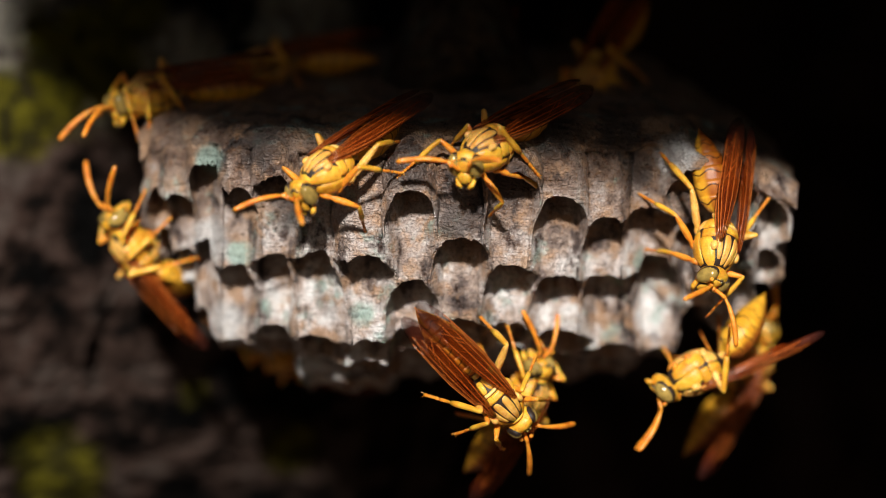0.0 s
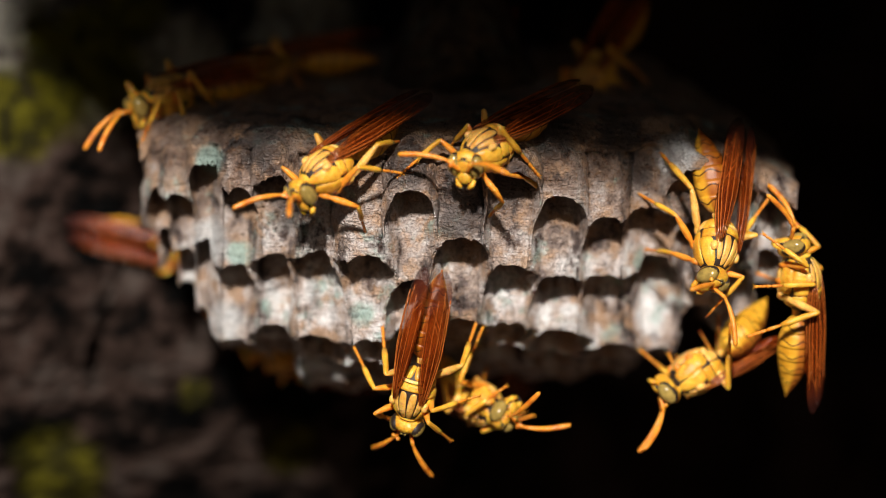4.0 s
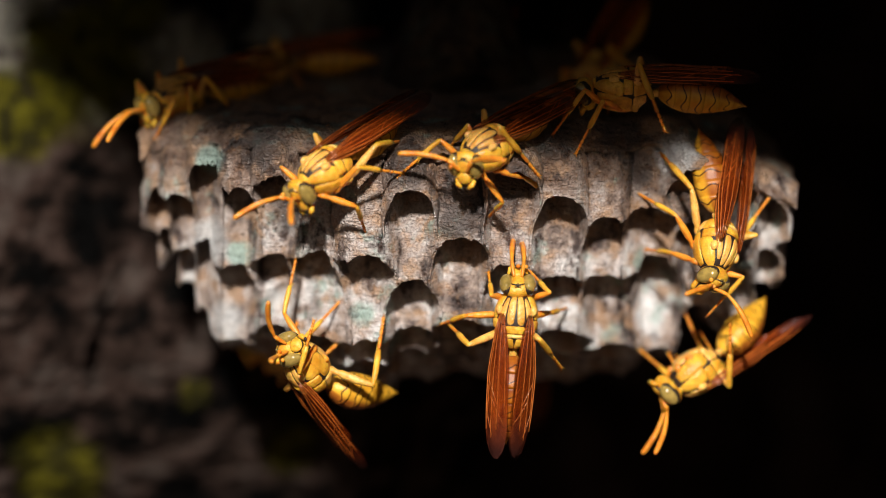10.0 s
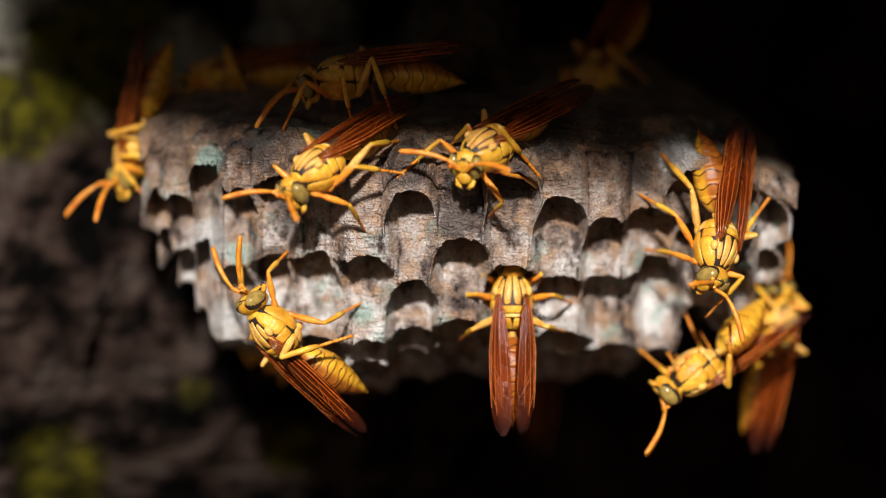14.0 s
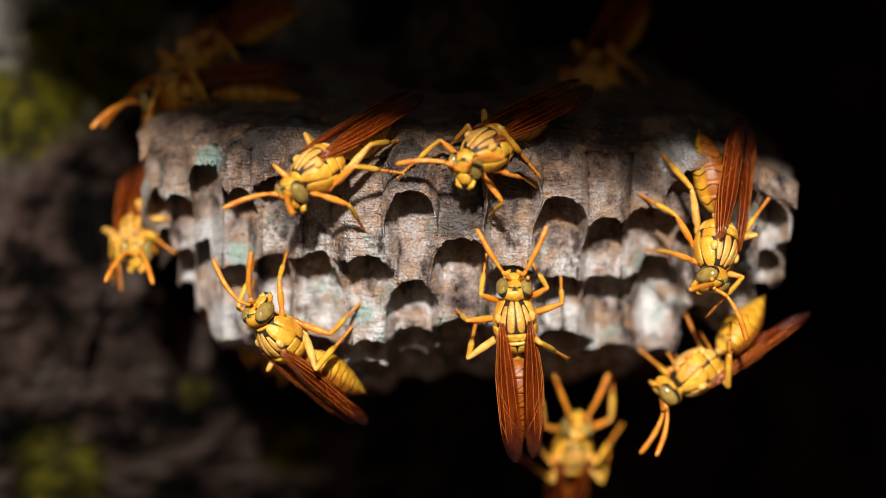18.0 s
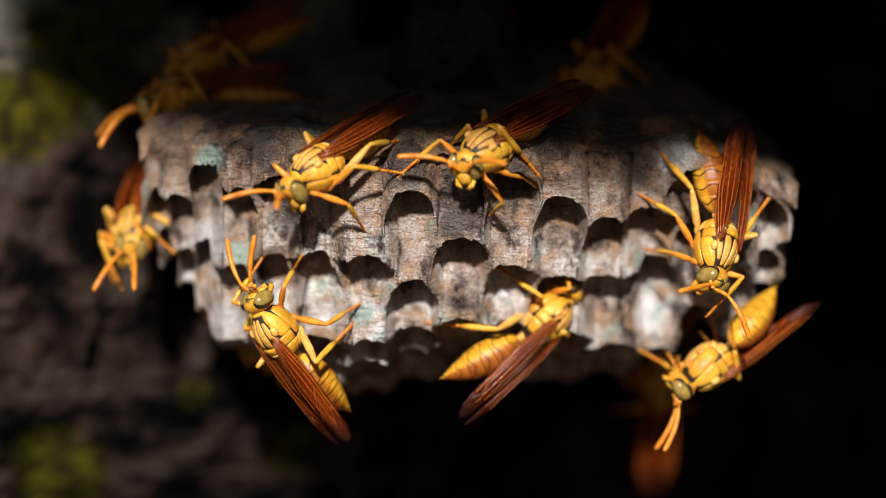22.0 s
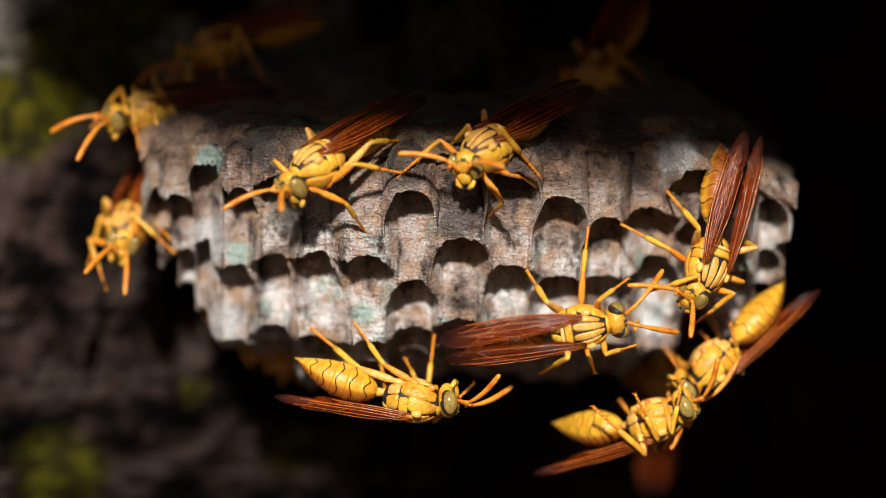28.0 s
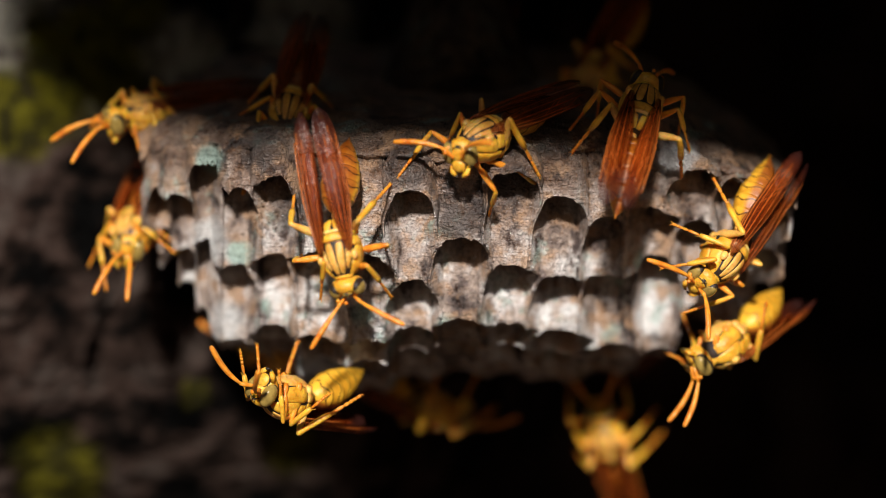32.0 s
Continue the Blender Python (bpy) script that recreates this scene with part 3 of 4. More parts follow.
    ball(bm, (0.92, 0, -0.95), (0.44, 0.91, 0.91), 16, 12)
    part("clypeus_rim", shrunk(bm), DARK, head)
    bm = bmesh.new()
    ball(bm, (0.86, 0, 1.44), (0.3, 0.34, 0.2), 12, 8)
    part("crown_spot", shrunk(bm), DARK, head)
    for p in ((1.14, 0, 1.4), (0.9, 0.24, 1.62), (0.9, -0.24, 1.62)):
        bm = bmesh.new()
        ball(bm, p, (0.13, 0.13, 0.13), 8, 6)
        part("ocellus", shrunk(bm), EYE, head)
    # abdomen
    bm = bmesh.new()
    tube(bm, [(0.3, 0, -0.05), (-0.4, 0, 0), (-1.2, 0, 0.15)], [0.65, 0.42, 0.55], 10)
    waist = part("abdomen", bm, OCHRE, wasp, "spindle-shaped banded abdomen")
    waist.matrix_basis = abdomen_pose(0, 0)
    rings = 6
    for i in range(rings):
        bm = bmesh.new()
        rows = []
        for q in range(7):
            g = (i + q / 6 * 1.12) / rings
            r = 2.25 * math.sin(math.pi * min(1, 0.02 + g * 0.98) ** 0.72) ** 0.8 if g < 1 else 0.06
            r = max(r, 0.1) * (1 - 0.055 * (1 - q / 6) + (0.02 if q >= 5 else 0))
            if q == 6:
                r *= 0.95
            rows.append([Vector((-RING_STEP * q / 6 * 1.12, r * math.sin(a) * 0.97, r * math.cos(a) * 0.93)) for a in (math.tau * c / 24 for c in range(24))])
        loft(bm, rows)
        seg = part("abdomen_ring", bm, RING, waist)
        seg.matrix_basis = pose((-1.05 - RING_STEP * i) * MM, 0, (0.15 - 0.035 * i * i) * MM, 0, -2.5 * i, 0)
    # wings
    for s in (1, -1):
        for name, ln, wd, cam_, z, yaw in (("forewing", 15.8, 2.55, 0.95, 2.0, -0.2), ("hindwing", 11.4, 1.9, 0.8, 1.55, -0.4)):
            b = wing_mesh(ln, wd, cam_)
            w = part(name, b if s > 0 else mirrored(b), [WING, VEIN], wasp)
            w.matrix_basis = pose(0.6 * MM, 1.5 * s * MM, z * MM, -24 * s, 1.0, -yaw * s)
        bm = bmesh.new()
        ball(bm, (1.0, 1.85 * s, 1.45), (0.6, 0.4, 0.45), 10, 8)
        part("wing_cap", bm, OCHRE, wasp)
    # antennae
    for s in (1, -1):
        bm = bmesh.new()
        tube(bm, [(0, 0, 0), (0.25, 0, 0), (1.2, 0, 0.05), (1.75, 0, 0)], [0.15, 0.2, 0.24, 0.2], 8)
        run = [(1.65 + 4.2 * f, 0, -3.0 * f - 0.5 * f * f + 0.35 * math.sin(3 * f)) for f in (q / 22 for q in range(23))]
        tube(bm, run, [(0.17 + 0.15 * math.sin(min(1.0, q / 15) * math.pi / 2)) * (1.0 if q % 2 else 0.93) * (1 if q < 20 else 0.88) if q < 22 else 0.14 for q in range(23)], 9)
        ant = part("antenna", bm, ORANGE, head, "orange elbowed antenna")
        ant.matrix_basis = antenna_pose(s, 28, 18)
    # legs
    for i, (hip, l1, l2, rest) in enumerate(LEGS):
        for s in (1, -1):
            fat = (0.74, 0.78, 0.9)[i]
            th = part("leg", femur_mesh(l1, fat), ORANGE if i < 2 else OCHRE, wasp)
            sh = part("shin", tibia_mesh(l2, fat), [YELLOW, ORANGE], th)
            m1, m2 = leg_pose(i, s, Vector((rest[0], rest[1] * s, rest[2])))
            th.matrix_basis, sh.matrix_basis = m1, m2
    return wasp


def antenna_pose(s, yaw, lift):
    return Matrix.Translation((1.28 * HEAD * MM, 0.46 * HEAD * s * MM, 0.15 * HEAD * MM)) @ pose(0, 0, 0, 0, -lift, yaw * s)


def head_pose(turn, nod, roll=0):
    return Matrix.Translation((2.55 * MM, 0, -0.25 * MM)) @ pose(0, 0, 0, 0, 14 + nod, turn) @ pose(0, 0, 0, roll, 0, 0) @ Matrix.Translation((1.35 * MM, 0, -0.05 * MM))


def abdomen_pose(turn, droop):
    return pose(-3.0 * MM, 0, -0.35 * MM, 0, droop, turn)


def leg_pose(i, s, foot):
    """Poses of thigh and shin (shin in the thigh's space) that bring the foot to a place in the body's space."""
    hip, l1, l2, _ = LEGS[i]
    h = Vector((hip[0], hip[1] * s, hip[2]))
    d = foot - h
    dist = min(max(d.length, abs(l2 - l1) + 0.4), (l1 + l2) * 0.985)
    d.normalize()
    c = (l1 * l1 + dist * dist - l2 * l2) / (2 * l1 * dist)
    c = max(-1.0, min(1.0, c))
    bend = Vector(((0.35, 0.1, -0.45)[i], 0.75 * s, 1.0))
    bend = (bend - d * bend.dot(d)).normalized()
    knee = d * (c * l1) + bend * (math.sqrt(1 - c * c) * l1)
    x = knee.normalized()
    y = bend.cross(x)
    y = y.normalized() if y.length > 1e-4 else Vector((0, 1, 0))
    z = x.cross(y)
    m1 = Matrix((x, y, z)).transposed().to_4x4()
    m1.translation = h * MM
    k = m1.to_3x3().transposed() @ (d * dist - knee)
    x2 = k.normalized()
    y2 = Vector((0, 1, 0))
    z2 = x2.cross(y2).normalized()
    m2 = Matrix((x2, z2.cross(x2), z2)).transposed().to_4x4()
    m2.translation = Vector((l1 * MM, 0, 0))
    return m1, m2


# ---- how the wasps move ----
def body_pose(x, y, z, heading, rise, lean):
    """Heading: degrees anticlockwise from +x in the upright plane; rise: tilt of the head towards the front (-y);
    lean: turn of the back from the front towards the wasp's own left."""
    a, p, r = radians(heading), radians(rise), radians(lean)
    f = Vector((math.cos(p) * math.cos(a), -math.sin(p), math.cos(p) * math.sin(a)))
    u = Vector((0, -1, 0))
    u = (u - f * u.dot(f)).normalized()
    left = u.cross(f)
    u = u * math.cos(r) + left * math.sin(r)
    left = u.cross(f)
    m = Matrix((f, left, u)).transposed().to_4x4()
    m.translation = Vector((x, y, z)) * MM
    return m


STEP = 0.25


def filled(rows):
    """Rows of a track at even steps, with the still stretches left open."""
    keyed = [(r[0], body_pose(*r[1:7])) for r in rows]
    times = [STEP * i for i in range(int(32 / STEP) + 1)]
    out = []
    for t in times:
        if t <= keyed[0][0]:
            m = keyed[0][1]
        elif t >= keyed[-1][0]:
            m = keyed[-1][1]
        else:
            i = max(n for n in range(len(keyed)) if keyed[n][0] <= t)
            (t0, a), (t1, b) = keyed[i], keyed[i + 1]
            f = (t - t0) / (t1 - t0)
            m = Matrix.LocRotScale(a.translation.lerp(b.translation, f), a.to_quaternion().slerp(b.to_quaternion(), f), None)
        out.append((t, m))
    return out


def apart(a, b):
    return max(abs(a[i][j] - b[i][j]) for i in range(3) for j in range(4))


def thinned(rows):
    """Drops rows that equal both neighbours."""
    keep = [rows[0]]
    for i in range(1, len(rows) - 1):
        if apart(rows[i][1], rows[i - 1][1]) > 1e-6 or apart(rows[i][1], rows[i + 1][1]) > 1e-6:
            keep.append(rows[i])
    keep.append(rows[-1])
    return keep


def nest_tree():
    from mathutils.bvhtree import BVHTree
    verts, faces = [], []
    for ob in nest.children:
        if ob.name.startswith(("cell", "roof")):
            base = len(verts)
            verts += [v.co.copy() for v in ob.data.vertices]
            faces += [[base + i for i in p.vertices] for p in ob.data.polygons if len(p.vertices) == 4]
    return BVHTree.FromPolygons(verts, faces)


def crawl(wasp, rows, tree, rng, feelers=(28, 18), holds=(), hidden=()):
    track = filled(rows)
    walk(wasp, thinned(track))
    for o in wasp.children:
        if o.name.startswith("abdomen"):
            walk(o, even_ends([(r[0], abdomen_pose(r[7], r[8])) for r in rows]))
        if o.name.startswith("head"):
            walk(o, even_ends([(r[0], head_pose(r[9] + rng.uniform(-2, 2), r[10] + rng.uniform(-2, 2), r[11])) for r in rows]))
            wave(o, rng, feelers, hidden)
    limbs = [o for o in wasp.children if o.name.startswith("leg")]
    limbs.sort(key=lambda o: (round(-o.matrix_basis.translation.x, 6), -o.matrix_basis.translation.y))
    for n, th in enumerate(limbs):
        i, s = n // 2, (1 if n % 2 == 0 else -1)
        hip, l1, l2, rest = LEGS[i]
        home = Vector((rest[0] + rng.uniform(-0.5, 0.5), rest[1] * s, rest[2])) * MM
        planted, a, b = None, [], []
        for t, m in track:
            want = m @ home
            hit = tree.find_nearest(want, 0.0055)
            if hit[0] is not None:
                want = hit[0] + (want - hit[0]).normalized() * 0.0002
            for t0, t1, leg, side, hold in holds:
                if leg == i and side == s and t0 <= t <= t1:
                    want = planted = Vector(hold) * MM
            stretched = planted is None or not any(h[2] == i and h[3] == s and h[0] <= t <= h[1] for h in holds) and (planted - m @ (Vector((hip[0], hip[1] * s, hip[2])) * MM)).length > (l1 + l2) * 0.97 * MM
            if planted is None or stretched or (planted - want).length > (0.0022 if (n + n // 2) % 2 else 0.0017):
                planted = want
            foot = (m.inverted() @ planted) / MM
            m1, m2 = leg_pose(i, s, foot)
            a.append((t, m1))
            b.append((t, m2))
        walk(th, thinned(a))
        walk(th.children[0], thinned(b))


def even_ends(rows):
    return rows if rows[-1][0] >= 32 else rows + [(32.0, rows[-1][1])]


def wave(head, rng, feelers, hidden=()):
    """The antennae stir a little all the time, and fold down while the head is in a cell."""
    for o in head.children:
        if o.name.startswith("antenna"):
            s = 1 if o.matrix_basis.translation.y > 0 else -1
            yaw, lift = feelers[:2] if s > 0 else feelers[-2:]
            rows, t = [], 0.0
            while t < 32.0:
                tucked = any(t0 <= t <= t1 for t0, t1 in hidden)
                y, h = (10, -62) if tucked else (yaw, lift)
                rows.append((t, antenna_pose(s, y + rng.uniform(-9, 9), h + rng.uniform(-9, 9))))
                t += rng.choice((0.6, 0.9, 1.6))
            walk(o, rows + [(32.0, rows[-1][1])])


# seconds, place in mm (across, away, up), heading, rise, lean, abdomen's turn and droop, head's turn, nod and roll
TRACKS = {
    "A": [
        (0, -12.36, -2, 8.35, 213.6, 30.2, -58, 16, 3, 10, 2, 6),
        (13, -12.64, -2, 8.39, 213.3, 30, -57.7, 16, 3, 10, 2, 7),
        (14, -13.35, -2, 8.5, 212.6, 31.8, -59.2, 16, 3, 9, 3, 5),
        (27.5, -13.46, -2, 8.66, 211.9, 31.7, -58.9, 16, 3, 10, 4, 6),
        (29, -13.37, -2, 9.65, 205.8, 32.1, -61, 16, 3, 13, 8, 7),
        (29.6, -13.25, -2, 9.63, 208.4, 37.4, -61.6, 16, 3, 7, 10, 5),
        (30, -12.99, -2, 9.52, 231, 54.2, -16.3, 0, 0, 0, 0, 0),
        (30.6, -12.98, -2.5, 7.52, 244.2, 47.3, -15.4, -8.4, 0.2, 0, 0, 0),
        (31.2, -12.01, -3.5, 3.49, 268.6, 33.9, -20.7, -10.1, -6, 0, 0, 0),
        (31.6, -12.02, -3.5, 1.57, 288, 0, -12, 0, 0, 0, 0, 0),
        (32, -11.06, -3, -0.04, 281.1, 6.3, -12.1, -12, -22.3, 0, 0, 0),
    ],
    "B": [
        (0, 4.81, -1, 10.81, 208.2, 34.3, -47.8, 18, 3, 29, -12, 3),
        (30.5, 4.81, -1, 10.81, 208.2, 34.3, -47.8, 18, 3, 29, -12, 3),
        (31.2, 4.4, -1, 11.8, 202.3, 35.9, -48.5, 18, 3, 29, -10, 8),
        (32, 4.38, -1, 11.83, 202.7, 36.2, -47.2, 18, 3, 29, -11, 9),
    ],
    "C": [
        (0, 30.08, 5, 0.32, 259.5, 24.8, 40.8, 22.8, 2.2, 0, -22, -9),
        (25.5, 30.08, 5, 0.32, 259.5, 24.8, 40.8, 22.8, 2.2, 0, -22, -9),
        (27.5, 28.92, 5, -1.26, 248.4, 14.9, 31.2, 13.2, -0.8, -31, -18, 35),
        (28, 29.2, 5, -1.66, 253.6, 9.3, 27.1, 7.5, -2.4, -38, -23, 35),
        (28.5, 29.1, 5, -4.2, 251.2, 3.9, 25.9, 8.1, -0.6, -39, -28, 35),
        (29, 30.66, 6, -4.64, 256.8, 6.8, 17.9, 7.4, -1.1, -40, -30, 35),
        (29.6, 29.03, 6, -5.42, 253, 5.2, 21.5, 7.4, 1.1, -39, -30, 35),
        (30, 29.5, 6, -4.59, 252.1, 6.6, 22.1, 7.8, -1.1, -37, -29, 35),
        (30.6, 30.96, 6, -3.76, 260.1, 7.4, 17.9, 7.1, -0.2, -43, -29, 35),
        (31.2, 32.62, 7, -2.7, 255.8, 14, 28.6, 8.7, -1.2, -37, -18, 35),
        (31.6, 32.08, 7, -1.82, 240, 10, 35, 0, 0, -28, -23, 35),
        (32, 31.03, 6, -0.82, 234.2, 22.4, 45.7, 5.9, -0.3, -16, -13, 35),
    ],
    "D": [
        (0, 28.55, 12, -14, 204, 7.9, 85.3, -22.6, -19, 11, -31, 0),
        (1, 28.64, 12, -13.9, 206.7, 10.3, 86.8, -22.4, -14.8, 11, -28, 0),
        (6, 28.63, 12, -13.93, 211.6, 18.1, 92.9, -16.1, -5.6, 14, -22, 0),
        (19, 28.62, 12, -13.88, 214, 17.4, 92.2, -17.1, -3.3, 14, -20, 0),
        (20, 28.8, 12, -13.86, 216.4, 9.3, 88.8, -12, -4.7, 7, -19, 0),
        (21.5, 30.01, 12, -13.26, 216.1, 17, 93.2, -14, -3.6, 13, -18, 0),
        (25.5, 29.96, 12, -13.24, 217.9, 18, 94, -13.2, -1.1, 13, -16, 0),
        (28, 30.56, 12, -13, 221.3, 16.3, 93.7, -10.4, 2.3, 11, -13, 0),
        (28.5, 30.71, 12, -13.36, 223.8, 8.6, 90.9, -3.3, 1.5, 4, -12, 0),
        (29, 32.09, 12, -11.81, 221.7, 21, 97.4, -7.9, 1.9, 14, -12, 0),
        (30.6, 32.24, 12, -12.42, 220.6, 17.8, 97.7, -0.1, -0.5, 11, -14, 0),
        (31.2, 32, 12, -12.01, 216.8, 23.3, 99.5, -5.9, -2, 16, -17, 0),
        (32, 31.83, 12, -10.8, 212.9, 37.3, 107.4, -10.7, 5.4, 25, -23, 0),
    ],
    "E": [
        (0, 5.98, 4, -16.41, 314.2, -19.1, -0.8, -2.7, 1.8, 0, 0, 0),
        (0.5, 0.37, 4, -15.46, 265.0, -15.0, 10.0, 0.0, 0.0, 0, 0, 0),
        (1, -6.08, 5, -14.45, 207.4, 40.3, 81.1, 10.1, -8.2, 0, 0, 0),
        (2, -6.08, 5, -14.45, 207.4, 40.3, 81.1, 10.1, -8.2, 0, 0, 0),
        (2.5, -4.30, 5, -14.90, 240.0, -5.0, 25.0, 0.0, 0.0, 0, 0, 0),
        (3, -2.91, 5, -15.98, 267.0, -38.6, -17.5, -12.9, -17.5, 0, 0, 0),
        (3.5, -2.87, 5, -15.64, 262.0, -12.0, -15.0, 0.0, 0.0, 0, 0, 0),
        (5.5, -4.18, 5, -15.75, 243.2, -39.0, 0.5, 0.9, -18.5, 0, 0, 0),
        (6, -9.23, 5, -13.87, 198.0, 38.2, 84.9, 9.2, -13.1, 0, 0, 0),
        (7, -12.32, 6, -14.16, 176.3, -55.6, 65.9, 14.9, -8.7, 0, 0, 0),
        (7.5, -13.70, 6, -14.45, 190.0, -10.0, 80.0, 0.0, 0.0, 0, 0, 0),
        (8, -15.94, 5, -14.27, 167.6, 30.2, 93.4, -8.0, -9.8, 0, 0, 0),
        (8.5, -15.52, 5, -14.15, 175.0, 15.0, 80.0, 0.0, 0.0, 0, 0, 0),
        (9, -14.49, 5, -13.41, 129.7, 27.6, 77.9, 1.3, -33.2, -36, -32, -35),
        (10, -14.97, 5, -13.08, 124.4, 35.7, 74.6, -4.4, -29.4, -27, -34, -35),
        (11, -14.70, 5, -12.62, 113.1, 45.0, 54.2, -16.0, -22.6, -10, -42, -35),
        (12, -14.70, 5, -12.62, 113.1, 45.0, 54.2, -16.0, -22.6, -10, -42, -35),
        (13, -16.17, 5, -11.01, 131.2, 47.7, 67.1, -9.1, 0.4, -13, -30, -35),
        (13.5, -17.39, 5, -10.22, 138.0, 20.0, 65.0, 0.0, 0.0, 0, 0, 0),
        (14, -18.48, 5, -8.99, 135.5, 14.7, 61.5, -10.1, -9.0, 0, 0, 0),
        (14.5, -18.48, 5, -8.99, 135.5, 14.7, 61.5, -10.1, -9.0, 0, 0, 0),
        (16.5, -17.85, 5, -9.69, 138.8, 34.4, 66.7, 0.3, 1.0, 0, 0, 0),
        (19, -17.79, 5, -9.75, 136.6, 32.8, 59.6, -0.2, -2.2, 0, 0, 0),
        (20, -16.39, 5, -10.34, 104.4, 48.6, 24.4, 4.9, -6.7, 0, 0, 0),
        (21, -18.32, 5, -9.72, 125.0, 15.0, 50.0, 0.0, 0.0, 0, 0, 0),
        (21.5, -18.39, 5, -8.95, 137.7, 26.9, 63.3, -7.3, -3.5, 0, 0, 0),
        (22.5, -18.32, 5, -9.16, 115.0, 15.0, 45.0, 0.0, 0.0, 0, 0, 0),
        (23, -17.70, 5, -8.61, 117.6, 36.8, 35.7, -5.3, -10.9, 0, 0, 0),
        (24, -17.03, 5, -8.53, 109.5, 38.0, 30.1, -1.4, -13.5, 0, 0, 0),
        (25, -17.25, 5, -11.07, 164.8, -13.0, 58.5, 0.0, 3.4, 0, 0, 0),
        (25.5, -13.69, 6, -15.42, 228.5, -50.3, 5.2, -24.6, -8.8, 0, 0, 0),
        (26.4, -6.55, 8, -18.52, 285.0, -10.0, -40.0, 0.0, 0.0, 0, 0, 0),
        (27.5, -3.77, 5, -16.85, 350.2, 10.2, -85.3, -5.2, -6.6, 0, 0, 0),
        (28.5, -2.92, 5, -16.57, 353.7, 10.9, -85.5, -4.0, -6.2, 0, 0, 0),
        (29, -2.95, 5, -17.20, 346.3, 7.4, -81.0, 0.0, -5.9, 0, 0, 0),
        (29.6, -2.64, 5, -16.60, 354.8, 7.5, -81.0, 0.0, -6.1, 0, 0, 0),
        (30, -1.52, 5, -15.27, 365.2, 13.5, -86.9, -3.4, -8.5, 0, 0, 0),
        (30.6, -6.62, 6, -17.54, 344.5, 9.0, -82.3, -1.0, -8.7, 0, 0, 0),
        (31.2, -6.26, 12, -20.07, 336.2, 29.0, -95.6, -0.9, -5.8, 0, 0, 0),
        (31.6, -3.62, 26, -20.38, 330.0, -20.0, -85.0, 0.0, 0.0, 0, 0, 0),
        (32, -1.35, 44, -20.19, 330.0, -30.0, -85.0, 0.0, 0.0, 0, 0, 0),
    ],
    "F": [
        (0, 9.46, 16, -16.78, 60.0, 30.0, -60.0, 0.0, 0.0, 0, 0, 0),
        (1, 2.02, 17, -19.12, 0.0, 50.0, -75.0, 0.0, 0.0, 0, 0, 0),
        (2, 2.02, 17, -19.12, -10.0, 50.0, -75.0, 0.0, 0.0, 0, 0, 0),
        (3, 3.30, 16, -18.08, -30.0, 50.0, -80.0, 0.0, 0.0, 0, 0, 0),
        (5.5, 5.39, 13, -16.93, -35.0, 40.0, -80.0, 0.0, 0.0, 0, 0, 0),
        (6, 6.75, 11, -16.81, 60.0, 62.0, -60.0, 0.0, 0.0, 12, -7, 35),
        (7, 7.53, 9, -16.93, 84.2, 61.6, -18.9, 0.0, 0.0, 4, -18, 35),
        (7.5, 7.60, 7, -15.94, 88.0, 30.0, 0.0, 0.0, 0.0, 0, 0, 0),
        (8, 8.09, 3, -13.24, 86.5, 50.9, 1.7, 0.0, 0.0, 5, 19, 0),
        (8.5, 7.89, 2, -11.04, 90.0, 0.0, 0.0, 0.0, 0.0, 0, -32, 0),
        (9, 7.88, 2, -7.81, 85.2, 6, 1.0, 0.0, 0.0, 5, -49, 0),
        (10, 7.93, 2, -7.60, 85.7, 2, 1.0, 0.0, 0.0, 4, -47, 0),
        (11, 7.84, 9, -6.20, 90.1, -7.3, -0.0, 0.0, 0.0, -0, -39, 0),
        (17, 7.59, 9, -5.48, 89.9, -7.4, 0.0, 0.0, 0.0, 0, -39, 0),
        (18, 7.86, 2, -8.07, 94.1, 12, -0.8, 0.0, 0.0, -4, -32, 0),
        (19, 9.11, 2, -9.63, 82, 32, -3.7, 0.0, 0.0, 0, 0, 0),
        (19.5, 10.85, 3, -9.68, 62.0, 16, -25.0, 0.0, 0.0, 0, 0, 0),
        (20, 12.25, 7, -9.38, 43.6, -11.9, -52.3, -25.2, 8.4, 0, 0, 0),
        (21.5, 11.76, 13, -7.81, 42.9, -8.1, -59.6, -0.9, -11.8, 0, 0, 0),
        (24, 11.92, 13, -7.65, 46.4, -11.7, -63.4, -7.5, -7.6, 0, 0, 0),
        (25, 12.13, 7, -9.95, 19.3, -9.5, -64.3, -5.0, -0.5, 0, 0, 0),
        (25.5, 12.63, 7, -9.59, 21.9, -18.2, -69.7, -7.9, -3.7, 0, 0, 0),
        (27.5, 13.97, 0, -3.90, 52.5, 5.4, -27.7, -5.1, -24.6, 0, 0, 0),
        (28, 14.85, 1, -8.48, 8.1, 6.0, -12.5, 10.0, -6.4, 0, 0, 0),
        (28.5, 16.60, 2, -11.44, -18.9, 5.1, -7.1, 7.2, -0.2, 0, 0, 0),
        (29, 17.66, 2, -9.51, -7.2, 4.6, -3.0, 4.7, 1.7, 0, 0, 0),
        (29.3, 16.65, 1, -6.08, 15.0, 5.0, -10.0, 0.0, 0.0, 0, 0, 0),
        (29.6, 15.26, 0, -1.95, 41.8, 1.8, -9.2, 0.0, 0.0, 0, 0, 0),
        (30, 17.47, 0, 0.89, 43.6, 2.2, -7.1, 0.0, 0.0, 0, 0, 0),
